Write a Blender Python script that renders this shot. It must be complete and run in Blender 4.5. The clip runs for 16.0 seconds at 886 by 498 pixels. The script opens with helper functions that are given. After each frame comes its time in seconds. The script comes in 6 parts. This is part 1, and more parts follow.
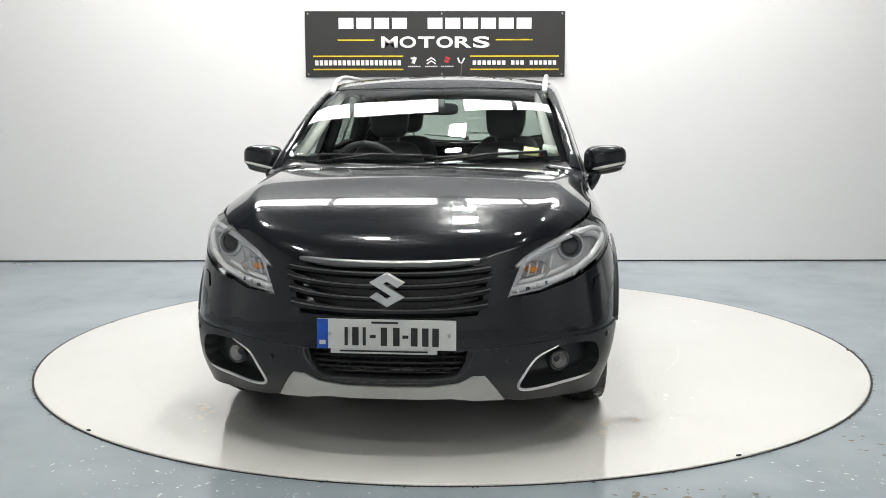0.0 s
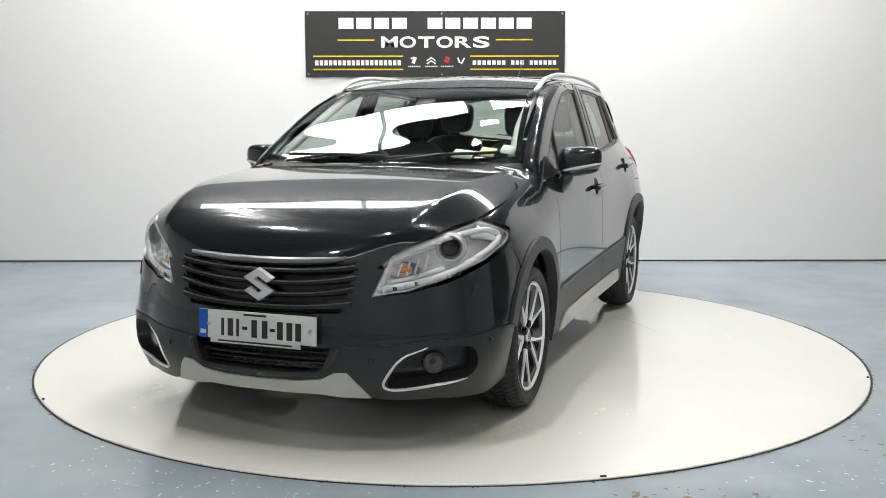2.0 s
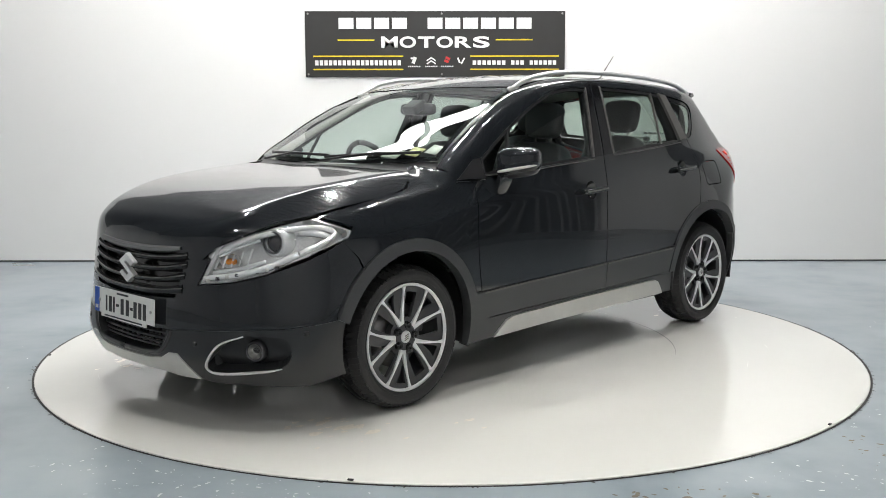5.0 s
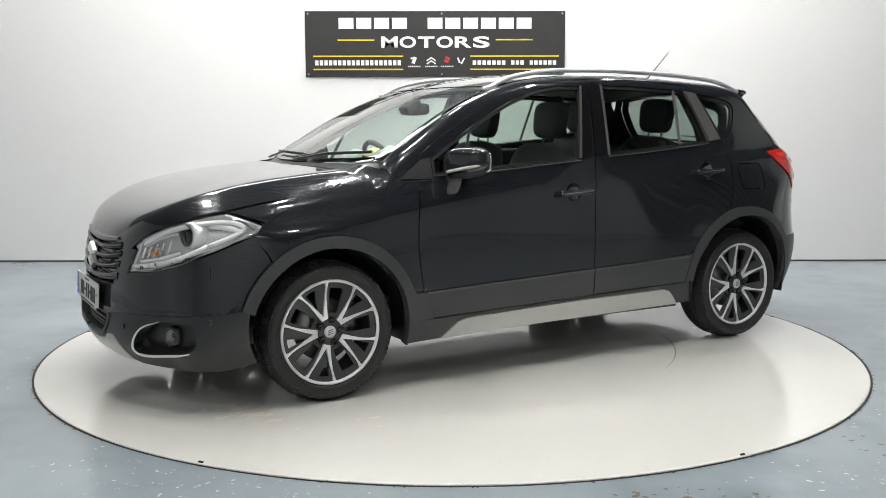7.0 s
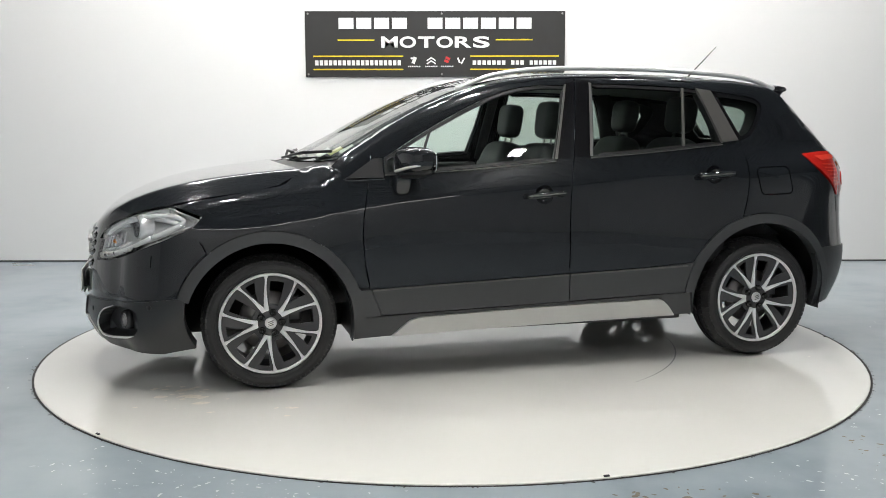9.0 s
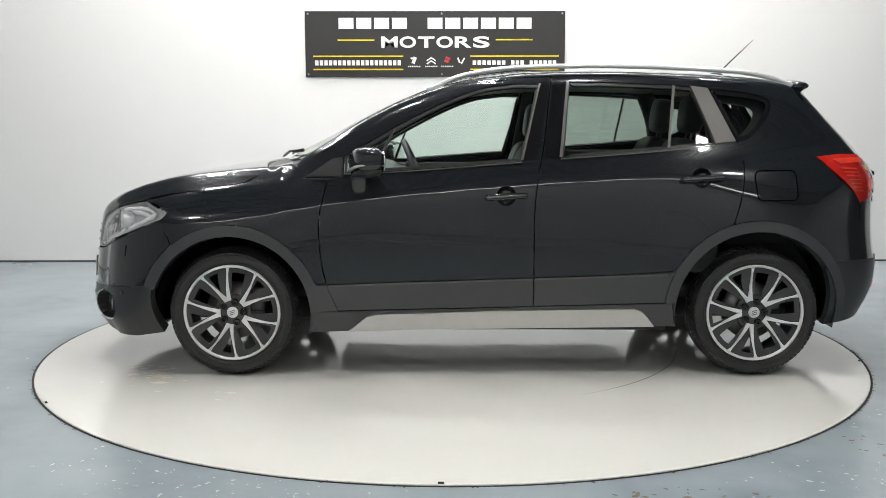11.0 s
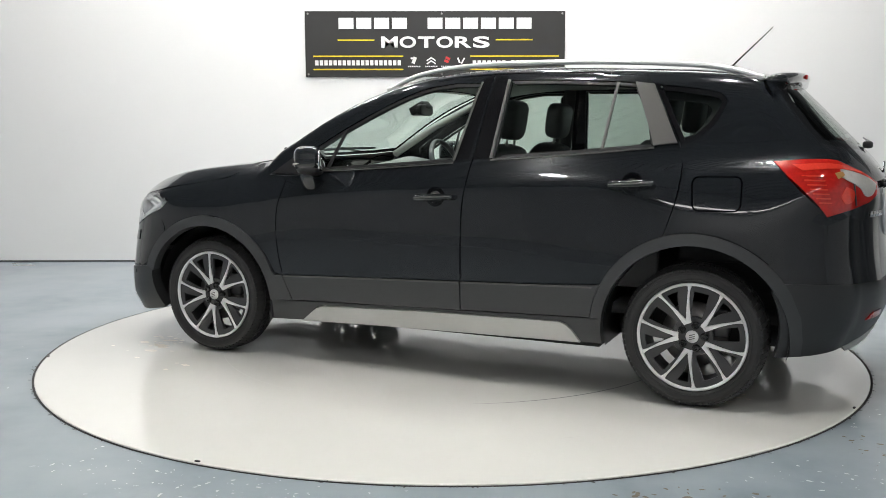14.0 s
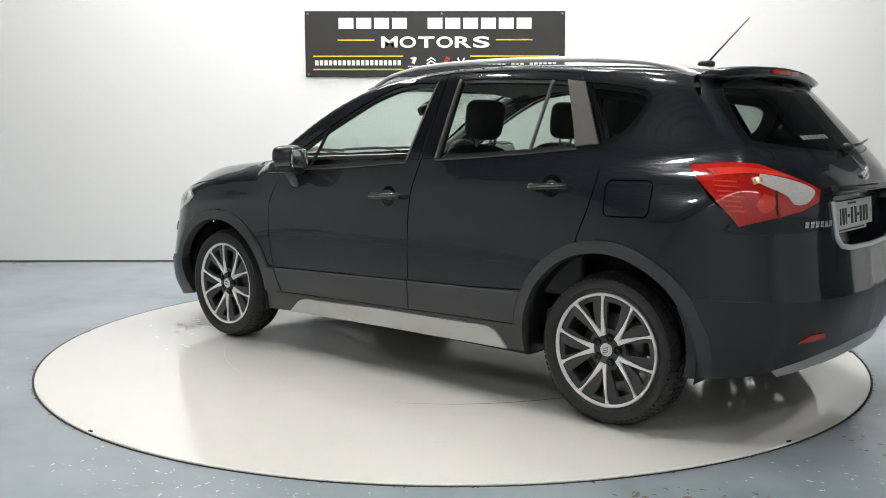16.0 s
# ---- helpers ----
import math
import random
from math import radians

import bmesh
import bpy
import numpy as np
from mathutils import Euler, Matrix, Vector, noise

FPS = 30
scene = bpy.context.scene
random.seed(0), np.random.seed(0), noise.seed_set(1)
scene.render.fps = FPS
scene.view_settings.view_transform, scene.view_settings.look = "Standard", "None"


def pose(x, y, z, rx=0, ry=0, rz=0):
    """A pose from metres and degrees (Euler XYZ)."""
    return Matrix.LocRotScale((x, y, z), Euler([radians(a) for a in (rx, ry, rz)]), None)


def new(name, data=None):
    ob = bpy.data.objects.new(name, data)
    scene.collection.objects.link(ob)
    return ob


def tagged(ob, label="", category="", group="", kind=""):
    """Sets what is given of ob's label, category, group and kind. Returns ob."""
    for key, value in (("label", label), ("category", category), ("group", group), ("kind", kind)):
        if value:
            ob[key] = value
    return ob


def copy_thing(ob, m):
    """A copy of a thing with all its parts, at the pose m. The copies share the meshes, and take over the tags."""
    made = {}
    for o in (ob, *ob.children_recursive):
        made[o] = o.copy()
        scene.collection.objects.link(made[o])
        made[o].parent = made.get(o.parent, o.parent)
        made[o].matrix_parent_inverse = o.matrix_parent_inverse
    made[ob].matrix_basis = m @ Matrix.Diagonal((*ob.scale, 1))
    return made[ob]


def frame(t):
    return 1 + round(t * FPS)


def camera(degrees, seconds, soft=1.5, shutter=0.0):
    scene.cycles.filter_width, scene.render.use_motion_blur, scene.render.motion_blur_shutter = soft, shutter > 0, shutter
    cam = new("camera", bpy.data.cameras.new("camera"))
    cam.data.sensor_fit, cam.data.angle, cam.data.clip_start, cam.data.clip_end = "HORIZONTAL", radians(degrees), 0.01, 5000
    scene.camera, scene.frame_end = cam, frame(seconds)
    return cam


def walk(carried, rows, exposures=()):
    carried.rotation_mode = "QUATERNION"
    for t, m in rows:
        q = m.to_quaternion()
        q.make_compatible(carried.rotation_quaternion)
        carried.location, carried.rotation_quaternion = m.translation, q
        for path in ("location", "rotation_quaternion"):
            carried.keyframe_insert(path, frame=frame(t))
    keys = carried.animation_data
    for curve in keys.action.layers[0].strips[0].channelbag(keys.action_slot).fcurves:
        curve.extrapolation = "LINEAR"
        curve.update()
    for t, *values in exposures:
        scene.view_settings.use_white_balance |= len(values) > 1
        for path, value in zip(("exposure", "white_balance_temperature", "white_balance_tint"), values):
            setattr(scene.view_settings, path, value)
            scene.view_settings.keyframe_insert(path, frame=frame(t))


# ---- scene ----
from mathutils.geometry import delaunay_2d_cdt

# ---------------------------------------------------------------- camera
cam = camera(50.38, 16.0, soft=0.6)
EYE = Matrix.Translation((-0.045, -5.386, 1.236)) @ pose(0, 0, 0, 90 - 7.347, 0, 0) @ pose(0, 0, 0, 0, 0, -0.06)
walk(cam, [(0, EYE), (16, EYE)])

# turn of the platform, seconds and degrees
TURN = [(0, -95.9), (1.5, -107.3), (3.5, -122.7), (7, -150.0), (8, -157.7), (9, -165.4), (12.5, -192.6), (14, -205.0), (14.5, -209.2), (16, -221.5)]
OFF = (-0.206, -0.046)          # the car's middle on the platform
WALL_Y = 3.34                   # white wall behind the car
CEIL = 4.7
WHITE_TOP = 2.75                # the white wall ends here, dark cladding above

# ---------------------------------------------------------------- light
world = bpy.data.worlds.new("world")
scene.world = world
world.use_nodes = True
world.node_tree.nodes["Background"].inputs[0].default_value = (0.6, 0.7, 0.8, 1)
world.node_tree.nodes["Background"].inputs[1].default_value = 0.05
scene.view_settings.exposure = 0.0
SKYLIGHT = 12.5
PANEL = 305.0


# ---------------------------------------------------------------- materials
def mat(name, colour, rough=0.5, metal=0.0, coat=0.0, spec=0.5, grain=0.0, grain_scale=40.0, bump=0.0, bump_scale=200.0, var_rough=0.0):
    m = bpy.data.materials.new(name)
    m.use_nodes = True
    nt = m.node_tree
    b = nt.nodes["Principled BSDF"]
    b.inputs["Base Color"].default_value = (*colour, 1)
    b.inputs["Roughness"].default_value = rough
    b.inputs["Metallic"].default_value = metal
    b.inputs["Coat Weight"].default_value = coat
    b.inputs["Coat Roughness"].default_value = 0.03
    b.inputs["Specular IOR Level"].default_value = spec
    co = nt.nodes.new("ShaderNodeTexCoord")
    if grain:
        n = nt.nodes.new("ShaderNodeTexNoise")
        n.inputs["Scale"].default_value, n.inputs["Detail"].default_value = grain_scale, 6
        r = nt.nodes.new("ShaderNodeMix")
        r.data_type = "RGBA"
        r.inputs["A"].default_value = (*[c * (1 - grain) for c in colour], 1)
        r.inputs["B"].default_value = (*[min(1, c * (1 + grain)) for c in colour], 1)
        nt.links.new(co.outputs["Object"], n.inputs["Vector"])
        nt.links.new(n.outputs["Fac"], r.inputs["Factor"])
        nt.links.new(r.outputs["Result"], b.inputs["Base Color"])
        if var_rough:
            mr = nt.nodes.new("ShaderNodeMapRange")
            mr.inputs["To Min"].default_value, mr.inputs["To Max"].default_value = max(0, rough - var_rough), rough + var_rough
            nt.links.new(n.outputs["Fac"], mr.inputs["Value"])
            nt.links.new(mr.outputs["Result"], b.inputs["Roughness"])
    if bump:
        n = nt.nodes.new("ShaderNodeTexNoise")
        n.inputs["Scale"].default_value, n.inputs["Detail"].default_value = bump_scale, 3
        bp = nt.nodes.new("ShaderNodeBump")
        bp.inputs["Strength"].default_value, bp.inputs["Distance"].default_value = bump, 0.002
        nt.links.new(co.outputs["Object"], n.inputs["Vector"])
        nt.links.new(n.outputs["Fac"], bp.inputs["Height"])
        nt.links.new(bp.outputs["Normal"], b.inputs["Normal"])
    return m


def glass_mat(name, tint, ior=1.5, rough=0.0):
    m = bpy.data.materials.new(name)
    m.use_nodes = True
    nt = m.node_tree
    nt.nodes.clear()
    out = nt.nodes.new("ShaderNodeOutputMaterial")
    tr = nt.nodes.new("ShaderNodeBsdfTransparent")
    tr.inputs[0].default_value = (*tint, 1)
    gl = nt.nodes.new("ShaderNodeBsdfGlossy")
    gl.inputs["Roughness"].default_value = rough
    lw = nt.nodes.new("ShaderNodeLayerWeight")
    lw.inputs[0].default_value = 0.5
    pw = nt.nodes.new("ShaderNodeMath")
    pw.operation = "POWER"
    pw.inputs[1].default_value = 4.5
    fr = nt.nodes.new("ShaderNodeMapRange")
    base = ((ior - 1) / (ior + 1)) ** 2 * 1.8
    fr.inputs["To Min"].default_value = base
    mx = nt.nodes.new("ShaderNodeMixShader")
    nt.links.new(lw.outputs["Facing"], pw.inputs[0])
    nt.links.new(pw.outputs[0], fr.inputs["Value"])
    nt.links.new(fr.outputs[0], mx.inputs[0])
    nt.links.new(tr.outputs[0], mx.inputs[1])
    nt.links.new(gl.outputs[0], mx.inputs[2])
    nt.links.new(mx.outputs[0], out.inputs[0])
    return m


def glow(name, colour, strength):
    m = bpy.data.materials.new(name)
    m.use_nodes = True
    b = m.node_tree.nodes["Principled BSDF"]
    b.inputs["Base Color"].default_value = (*colour, 1)
    b.inputs["Emission Color"].default_value = (*colour, 1)
    b.inputs["Emission Strength"].default_value = strength
    return m


PAINT = mat("black_paint", (0.0115, 0.0135, 0.0160), 0.20, 0.0, 1.0, 0.13, 0.25, 900)
CLAD = mat("grey_plastic", (0.042, 0.044, 0.046), 0.45, grain=0.08, grain_scale=60, bump=0.15, bump_scale=900)
BUMPER = mat("dark_bumper_plastic", (0.020, 0.021, 0.022), 0.34, grain=0.08, grain_scale=60, bump=0.10, bump_scale=900)
SATIN_BLACK = mat("satin_black", (0.012, 0.012, 0.013), 0.35, grain=0.1)
GLOSS_BLACK = mat("gloss_black", (0.008, 0.008, 0.009), 0.08)
TRIM = mat("grey_trim", (0.125, 0.122, 0.115), 0.36, 0.4, grain=0.05)
SILVER = mat("silver_plastic", (0.50, 0.50, 0.48), 0.42, 0.35, grain=0.05, grain_scale=30)
CHROME = mat("chrome", (0.78, 0.78, 0.78), 0.08, 1.0)
RAIL = mat("satin_aluminium", (0.78, 0.78, 0.77), 0.28, 0.55)
RUBBER = mat("tyre_rubber", (0.018, 0.018, 0.0185), 0.55, grain=0.25, grain_scale=25, bump=0.2, bump_scale=300)
RIMFACE = mat("machined_alloy", (0.84, 0.84, 0.84), 0.36, 0.45, grain=0.05)
RIMDARK = mat("dark_alloy", (0.040, 0.040, 0.042), 0.32)
GRILLE = mat("dark_chrome", (0.04, 0.04, 0.042), 0.14, 0.6)
GRILLE_TOP = mat("satin_grey_bar", (0.24, 0.24, 0.24), 0.3, 0.8)
STEEL = mat("brake_steel", (0.30, 0.29, 0.28), 0.4, 0.9, grain=0.2)
GLASS = glass_mat("clear_glass", (0.80, 0.88, 0.84), 1.5)
PRIVACY = glass_mat("privacy_glass", (0.52, 0.59, 0.55), 1.5)
LENS = glass_mat("lamp_cover", (0.95, 0.96, 0.96), 1.45)
LAMP_CHROME = mat("lamp_reflector", (0.84, 0.84, 0.84), 0.20, 0.7)
LAMP_GREY = mat("lamp_bezel", (0.72, 0.72, 0.72), 0.26, 0.35, grain=0.25, grain_scale=45, bump=1.0, bump_scale=55)
LAMP_WHITE = mat("bright_bezel", (0.86, 0.86, 0.86), 0.15, 0.3)
LAMP_DARK = mat("lamp_dark", (0.06, 0.06, 0.065), 0.25, 0.3)
DULL_AMBER = mat("dull_amber", (0.46, 0.24, 0.09), 0.2, coat=1.0)
AMBER = mat("amber_bulb", (0.75, 0.26, 0.04), 0.25)
RED = mat("red_lens", (0.46, 0.014, 0.010), 0.08, coat=1.0, grain=0.4, grain_scale=60)
RED_BRIGHT = mat("bright_red_lens", (0.68, 0.045, 0.025), 0.10, coat=1.0, grain=0.2, grain_scale=120)
WHITE_LENS = mat("white_lens", (0.52, 0.50, 0.47), 0.12, coat=1.0, grain=0.2, grain_scale=80)
CABIN = mat("dark_cabin", (0.022, 0.023, 0.024), 0.7, grain=0.2, bump=0.2)
CABIN_GREY = mat("grey_cabin", (0.48, 0.48, 0.45), 0.7, grain=0.1)
SEAT = mat("black_leather", (0.050, 0.053, 0.055), 0.45, grain=0.3, bump=0.3, bump_scale=250)
DASH = mat("dash_plastic", (0.20, 0.21, 0.205), 0.6, grain=0.1, bump=0.2)
PLATE_WHITE = mat("plate_white", (0.72, 0.72, 0.68), 0.35)
PLATE_BLUE = mat("plate_blue", (0.01, 0.09, 0.48), 0.35)
INK = mat("plate_ink", (0.02, 0.02, 0.02), 0.5)
PAPER = mat("sticker_paper", (0.62, 0.66, 0.60), 0.5, grain=0.2)
PAPER_YELLOW = mat("sticker_yellow", (0.75, 0.72, 0.35), 0.5)
SIGN = mat("sign_board", (0.022, 0.022, 0.021), 0.5, grain=0.1, grain_scale=8)
SIGN_WHITE = mat("sign_white", (0.80, 0.80, 0.79), 0.5)
SIGN_YELLOW = mat("sign_yellow", (0.72, 0.55, 0.02), 0.5)
SIGN_RED = mat("sign_red", (0.55, 0.03, 0.03), 0.5)
WALL = mat("white_wall_paint", (0.80, 0.80, 0.79), 0.6, grain=0.015, grain_scale=1.2)
HALL = mat("hall_sheets", (0.72, 0.725, 0.73), 0.5, grain=0.08, grain_scale=2)
SHEET = mat("roof_sheet", (0.12, 0.125, 0.13), 0.5, 0.2, grain=0.1)
BEAM = mat("beam_steel", (0.05, 0.05, 0.055), 0.5)
GAP = mat("gap_rubber", (0.015, 0.015, 0.015), 0.8)
SCUFF = mat("rubbed_floor_paint", (0.33, 0.365, 0.385), 0.45, grain=0.15)
WORN = mat("worn_grey", (0.38, 0.38, 0.35), 0.4)
STAIN = mat("dried_stain", (0.50, 0.46, 0.38), 0.4, grain=0.25, grain_scale=60)
DIRT = mat("dirt", (0.10, 0.085, 0.06), 0.8, grain=0.4)
SKY_GLOW = glow("skylight_glow", (1.0, 0.98, 0.965), SKYLIGHT)
LED_GLOW = glow("led_glow", (1.0, 0.985, 0.965), PANEL)


def floor_mat(name, colour, rough, stain, stain_amount, scale):
    m = mat(name, colour, rough)
    nt = m.node_tree
    b = nt.nodes["Principled BSDF"]
    co = nt.nodes["Texture Coordinate"]
    n1 = nt.nodes.new("ShaderNodeTexNoise")
    n1.inputs["Scale"].default_value, n1.inputs["Detail"].default_value = scale, 8
    n2 = nt.nodes.new("ShaderNodeTexNoise")
    n2.inputs["Scale"].default_value, n2.inputs["Detail"].default_value = scale * 4, 8
    rp = nt.nodes.new("ShaderNodeValToRGB")
    rp.color_ramp.elements[0].position, rp.color_ramp.elements[1].position = 0.35, 0.75
    mul = nt.nodes.new("ShaderNodeMath")
    mul.operation = "MULTIPLY"
    mul.inputs[1].default_value = stain_amount
    mx = nt.nodes.new("ShaderNodeMix")
    mx.data_type = "RGBA"
    mx.inputs["A"].default_value, mx.inputs["B"].default_value = (*colour, 1), (*stain, 1)
    add = nt.nodes.new("ShaderNodeMath")
    add.operation = "MULTIPLY"
    for n in (n1, n2):
        nt.links.new(co.outputs["Object"], n.inputs["Vector"])
    nt.links.new(n1.outputs["Fac"], rp.inputs["Fac"])
    nt.links.new(rp.outputs["Color"], add.inputs[0])
    nt.links.new(n2.outputs["Fac"], add.inputs[1])
    nt.links.new(add.outputs[0], mul.inputs[0])
    nt.links.new(mul.outputs[0], mx.inputs["Factor"])
    nt.links.new(mx.outputs["Result"], b.inputs["Base Color"])
    mr = nt.nodes.new("ShaderNodeMapRange")
    mr.inputs["To Min"].default_value, mr.inputs["To Max"].default_value = rough * 0.75, rough * 1.5
    nt.links.new(n2.outputs["Fac"], mr.inputs["Value"])
    nt.links.new(mr.outputs["Result"], b.inputs["Roughness"])
    bp = nt.nodes.new("ShaderNodeBump")
    bp.inputs["Strength"].default_value, bp.inputs["Distance"].default_value = 0.12, 0.003
    nt.links.new(n1.outputs["Fac"], bp.inputs["Height"])
    nt.links.new(bp.outputs["Normal"], b.inputs["Normal"])
    return m


FLOOR = floor_mat("floor_epoxy", (0.285, 0.325, 0.350), 0.15, (0.170, 0.212, 0.242), 1.3, 1.1)
DISC = floor_mat("platform_paint", (0.72, 0.72, 0.675), 0.10, (0.60, 0.59, 0.54), 0.35, 1.3)
DISC.node_tree.nodes["Principled BSDF"].inputs["Coat Weight"].default_value = 0.6


# ---------------------------------------------------------------- mesh helpers
def part(name, bm, material, parent=None, label="", smooth=True):
    me = bpy.data.meshes.new(name)
    bm.to_mesh(me)
    bm.free()
    for p in me.polygons:
        p.use_smooth = smooth
    me.materials.append(material)
    ob = new(name, me)
    ob.parent = parent
    if label:
        ob["label"] = label
    return ob


def box(bm, c, s, rot=None, bev=0.0, seg=2):
    """A bevelled box: centre c, size s."""
    m = Matrix.Translation(c) @ (rot.to_4x4() if rot else Matrix.Identity(4)) @ Matrix.Diagonal((*s, 1))
    g = bmesh.ops.create_cube(bm, size=1, matrix=m)
    if bev:
        es = {e for v in g["verts"] for e in v.link_edges}
        bmesh.ops.bevel(bm, geom=list(es), offset=bev, segments=seg, affect="EDGES", profile=0.6)
    return bm


def superball(bm, c, r, e1=0.5, e2=0.5, rot=None, nu=28, nv=14, shape=None):
    """A rounded block: a superellipsoid of half sizes r; shape bends its points."""
    f = lambda w, e: math.copysign(abs(w) ** e, w)
    rot = rot or Matrix.Identity(3)
    rings = []
    for j in range(nv + 1):
        b = -math.pi / 2 + math.pi * j / nv
        ring = []
        for i in range(nu):
            a = 2 * math.pi * i / nu
            p = Vector((r[0] * f(math.cos(b), e1) * f(math.cos(a), e2), r[1] * f(math.cos(b), e1) * f(math.sin(a), e2), r[2] * f(math.sin(b), e1)))
            if shape:
                p = shape(p)
            ring.append(bm.verts.new(Vector(c) + rot @ p))
        rings.append(ring)
    for j in range(nv):
        for i in range(nu):
            bm.faces.new((rings[j][i], rings[j][(i + 1) % nu], rings[j + 1][(i + 1) % nu], rings[j + 1][i]))
    bmesh.ops.remove_doubles(bm, verts=bm.verts, dist=1e-5)
    return bm


def tube(bm, pts, r, sides=10, flat=1.0, up=(0, 0, 1), taper=None):
    """A rod along pts; flat squeezes its height."""
    pts = [Vector(p) for p in pts]
    rings = []
    for i, p in enumerate(pts):
        d = (pts[min(i + 1, len(pts) - 1)] - pts[max(i - 1, 0)]).normalized()
        s = d.cross(Vector(up)).normalized()
        u = s.cross(d).normalized()
        k = r * (taper[i] if taper else 1)
        rings.append([bm.verts.new(p + s * math.cos(a) * k + u * math.sin(a) * k * flat) for a in (2 * math.pi * q / sides for q in range(sides))])
    for a, b in zip(rings, rings[1:]):
        for q in range(sides):
            bm.faces.new((a[q], a[(q + 1) % sides], b[(q + 1) % sides], b[q]))
    bm.faces.new(rings[0][::-1])
    bm.faces.new(rings[-1])
    return bm


def spin(bm, prof, axis="y", n=48, c=(0, 0, 0)):
    """A turned body from (radius, height) pairs about an axis through c."""
    rings = []
    for k in range(n):
        a = 2 * math.pi * k / n
        row = []
        for r, h in prof:
            p = {"y": (r * math.cos(a), h, r * math.sin(a)), "x": (h, r * math.cos(a), r * math.sin(a)), "z": (r * math.cos(a), r * math.sin(a), h)}[axis]
            row.append(bm.verts.new(Vector(c) + Vector(p)))
        rings.append(row)
    for k in range(n):
        a, b = rings[k], rings[(k + 1) % n]
        for q in range(len(prof) - 1):
            bm.faces.new((a[q], a[q + 1], b[q + 1], b[q]))
    bmesh.ops.remove_doubles(bm, verts=bm.verts, dist=1e-5)
    bmesh.ops.recalc_face_normals(bm, faces=bm.faces)
    return bm


def disc(bm, c, r, axis, n=24, depth=0.01):
    q = Vector((0, 0, 1)).rotation_difference(Vector(axis)).to_matrix().to_4x4()
    bmesh.ops.create_cone(bm, cap_ends=True, segments=n, radius1=r, radius2=r, depth=depth, matrix=Matrix.Translation(c) @ q)
    return bm


def bend(pts, n=6):
    """A smooth line through pts."""
    P = [Vector(p) for p in pts]
    P = [2 * P[0] - P[1]] + P + [2 * P[-1] - P[-2]]
    out = []
    for i in range(1, len(P) - 2):
        for k in range(n):
            t = k / n
            a, b, c, d = P[i - 1], P[i], P[i + 1], P[i + 2]
            out.append(0.5 * (2 * b + (c - a) * t + (2 * a - 5 * b + 4 * c - d) * t * t + (3 * b - a - 3 * c + d) * t ** 3))
    out.append(P[-2])
    return out


# ---------------------------------------------------------------- the body's surface
def table(pairs):
    """A smooth curve through (key, value) pairs."""
    k = np.array([p[0] for p in pairs], float)
    v = np.array([p[1] for p in pairs], float)
    o = np.argsort(k)
    k, v = k[o], v[o]
    h, dl = np.diff(k), np.diff(v) / np.diff(k)
    m = np.empty_like(v)
    m[0], m[-1] = dl[0], dl[-1]
    m[1:-1] = (dl[:-1] * h[1:] + dl[1:] * h[:-1]) / (h[1:] + h[:-1])

    def f(x):
        x = np.clip(np.asarray(x, float), k[0], k[-1])
        i = np.clip(np.searchsorted(k, x) - 1, 0, len(k) - 2)
        t = (x - k[i]) / h[i]
        return v[i] * (1 + 2 * t) * (1 - t) ** 2 + m[i] * h[i] * t * (1 - t) ** 2 + v[i + 1] * t * t * (3 - 2 * t) + m[i + 1] * h[i] * t * t * (t - 1)
    return f


# centre line of the top: bonnet, windscreen, roof, tailgate glass
TOP = table([(2.3, 0.50), (2.19, 0.66), (2.14, 0.745), (2.07, 0.825), (1.957, 0.893), (1.83, 0.943), (1.70, 0.980), (1.36, 1.040), (1.25, 1.053), (1.16, 1.063), (1.12, 1.071), (1.06, 1.105), (0.88, 1.195),
             (0.70, 1.29), (0.50, 1.385), (0.33, 1.452), (0.15, 1.502), (-0.05, 1.533), (-0.4, 1.548), (-1.0, 1.535), (-1.4, 1.508), (-1.62, 1.475), (-1.75, 1.445), (-2.1, 1.40)])
EDGE = table([(2.2, 0.42), (1.94, 0.55), (1.7, 0.62), (1.3, 0.65), (1.1, 0.66)])     # bonnet's side crease
NOSE = table([(0.1, 2.10), (0.2, 2.135), (0.3, 2.185), (0.42, 2.185), (0.53, 2.180), (0.63, 2.172), (0.72, 2.166), (0.8, 2.165), (1.0, 2.15)])
NOSE_PLAN = table([(0, 0), (0.2, 0.013), (0.34, 0.043), (0.44, 0.077), (0.55, 0.138), (0.62, 0.190), (0.70, 0.238), (0.77, 0.312), (0.82, 0.40), (0.87, 0.55), (0.95, 1.0)])
TAIL = table([(0.2, -1.96), (0.3, -2.02), (0.42, -2.075), (0.55, -2.09), (0.64, -2.075), (0.8, -2.06), (1.0, -2.045), (1.06, -2.01), (1.135, -1.945), (1.28, -1.805), (1.415, -1.675), (1.5, -1.585)])
TAIL_PLAN = table([(0, 0), (0.3, 0.02), (0.45, 0.055), (0.58, 0.115), (0.66, 0.155), (0.73, 0.232), (0.79, 0.34), (0.85, 0.51), (0.95, 0.95)])
Y_SILL = table([(2.2, 0.80), (1.3, 0.83), (0.7, 0.815), (-0.8, 0.815), (-1.3, 0.82), (-2.1, 0.78)])
Y_LOW = table([(2.2, 0.88), (1.7, 0.885), (1.3, 0.880), (0.85, 0.848), (0, 0.838), (-0.85, 0.845), (-1.3, 0.868), (-1.65, 0.86), (-2.1, 0.82)])
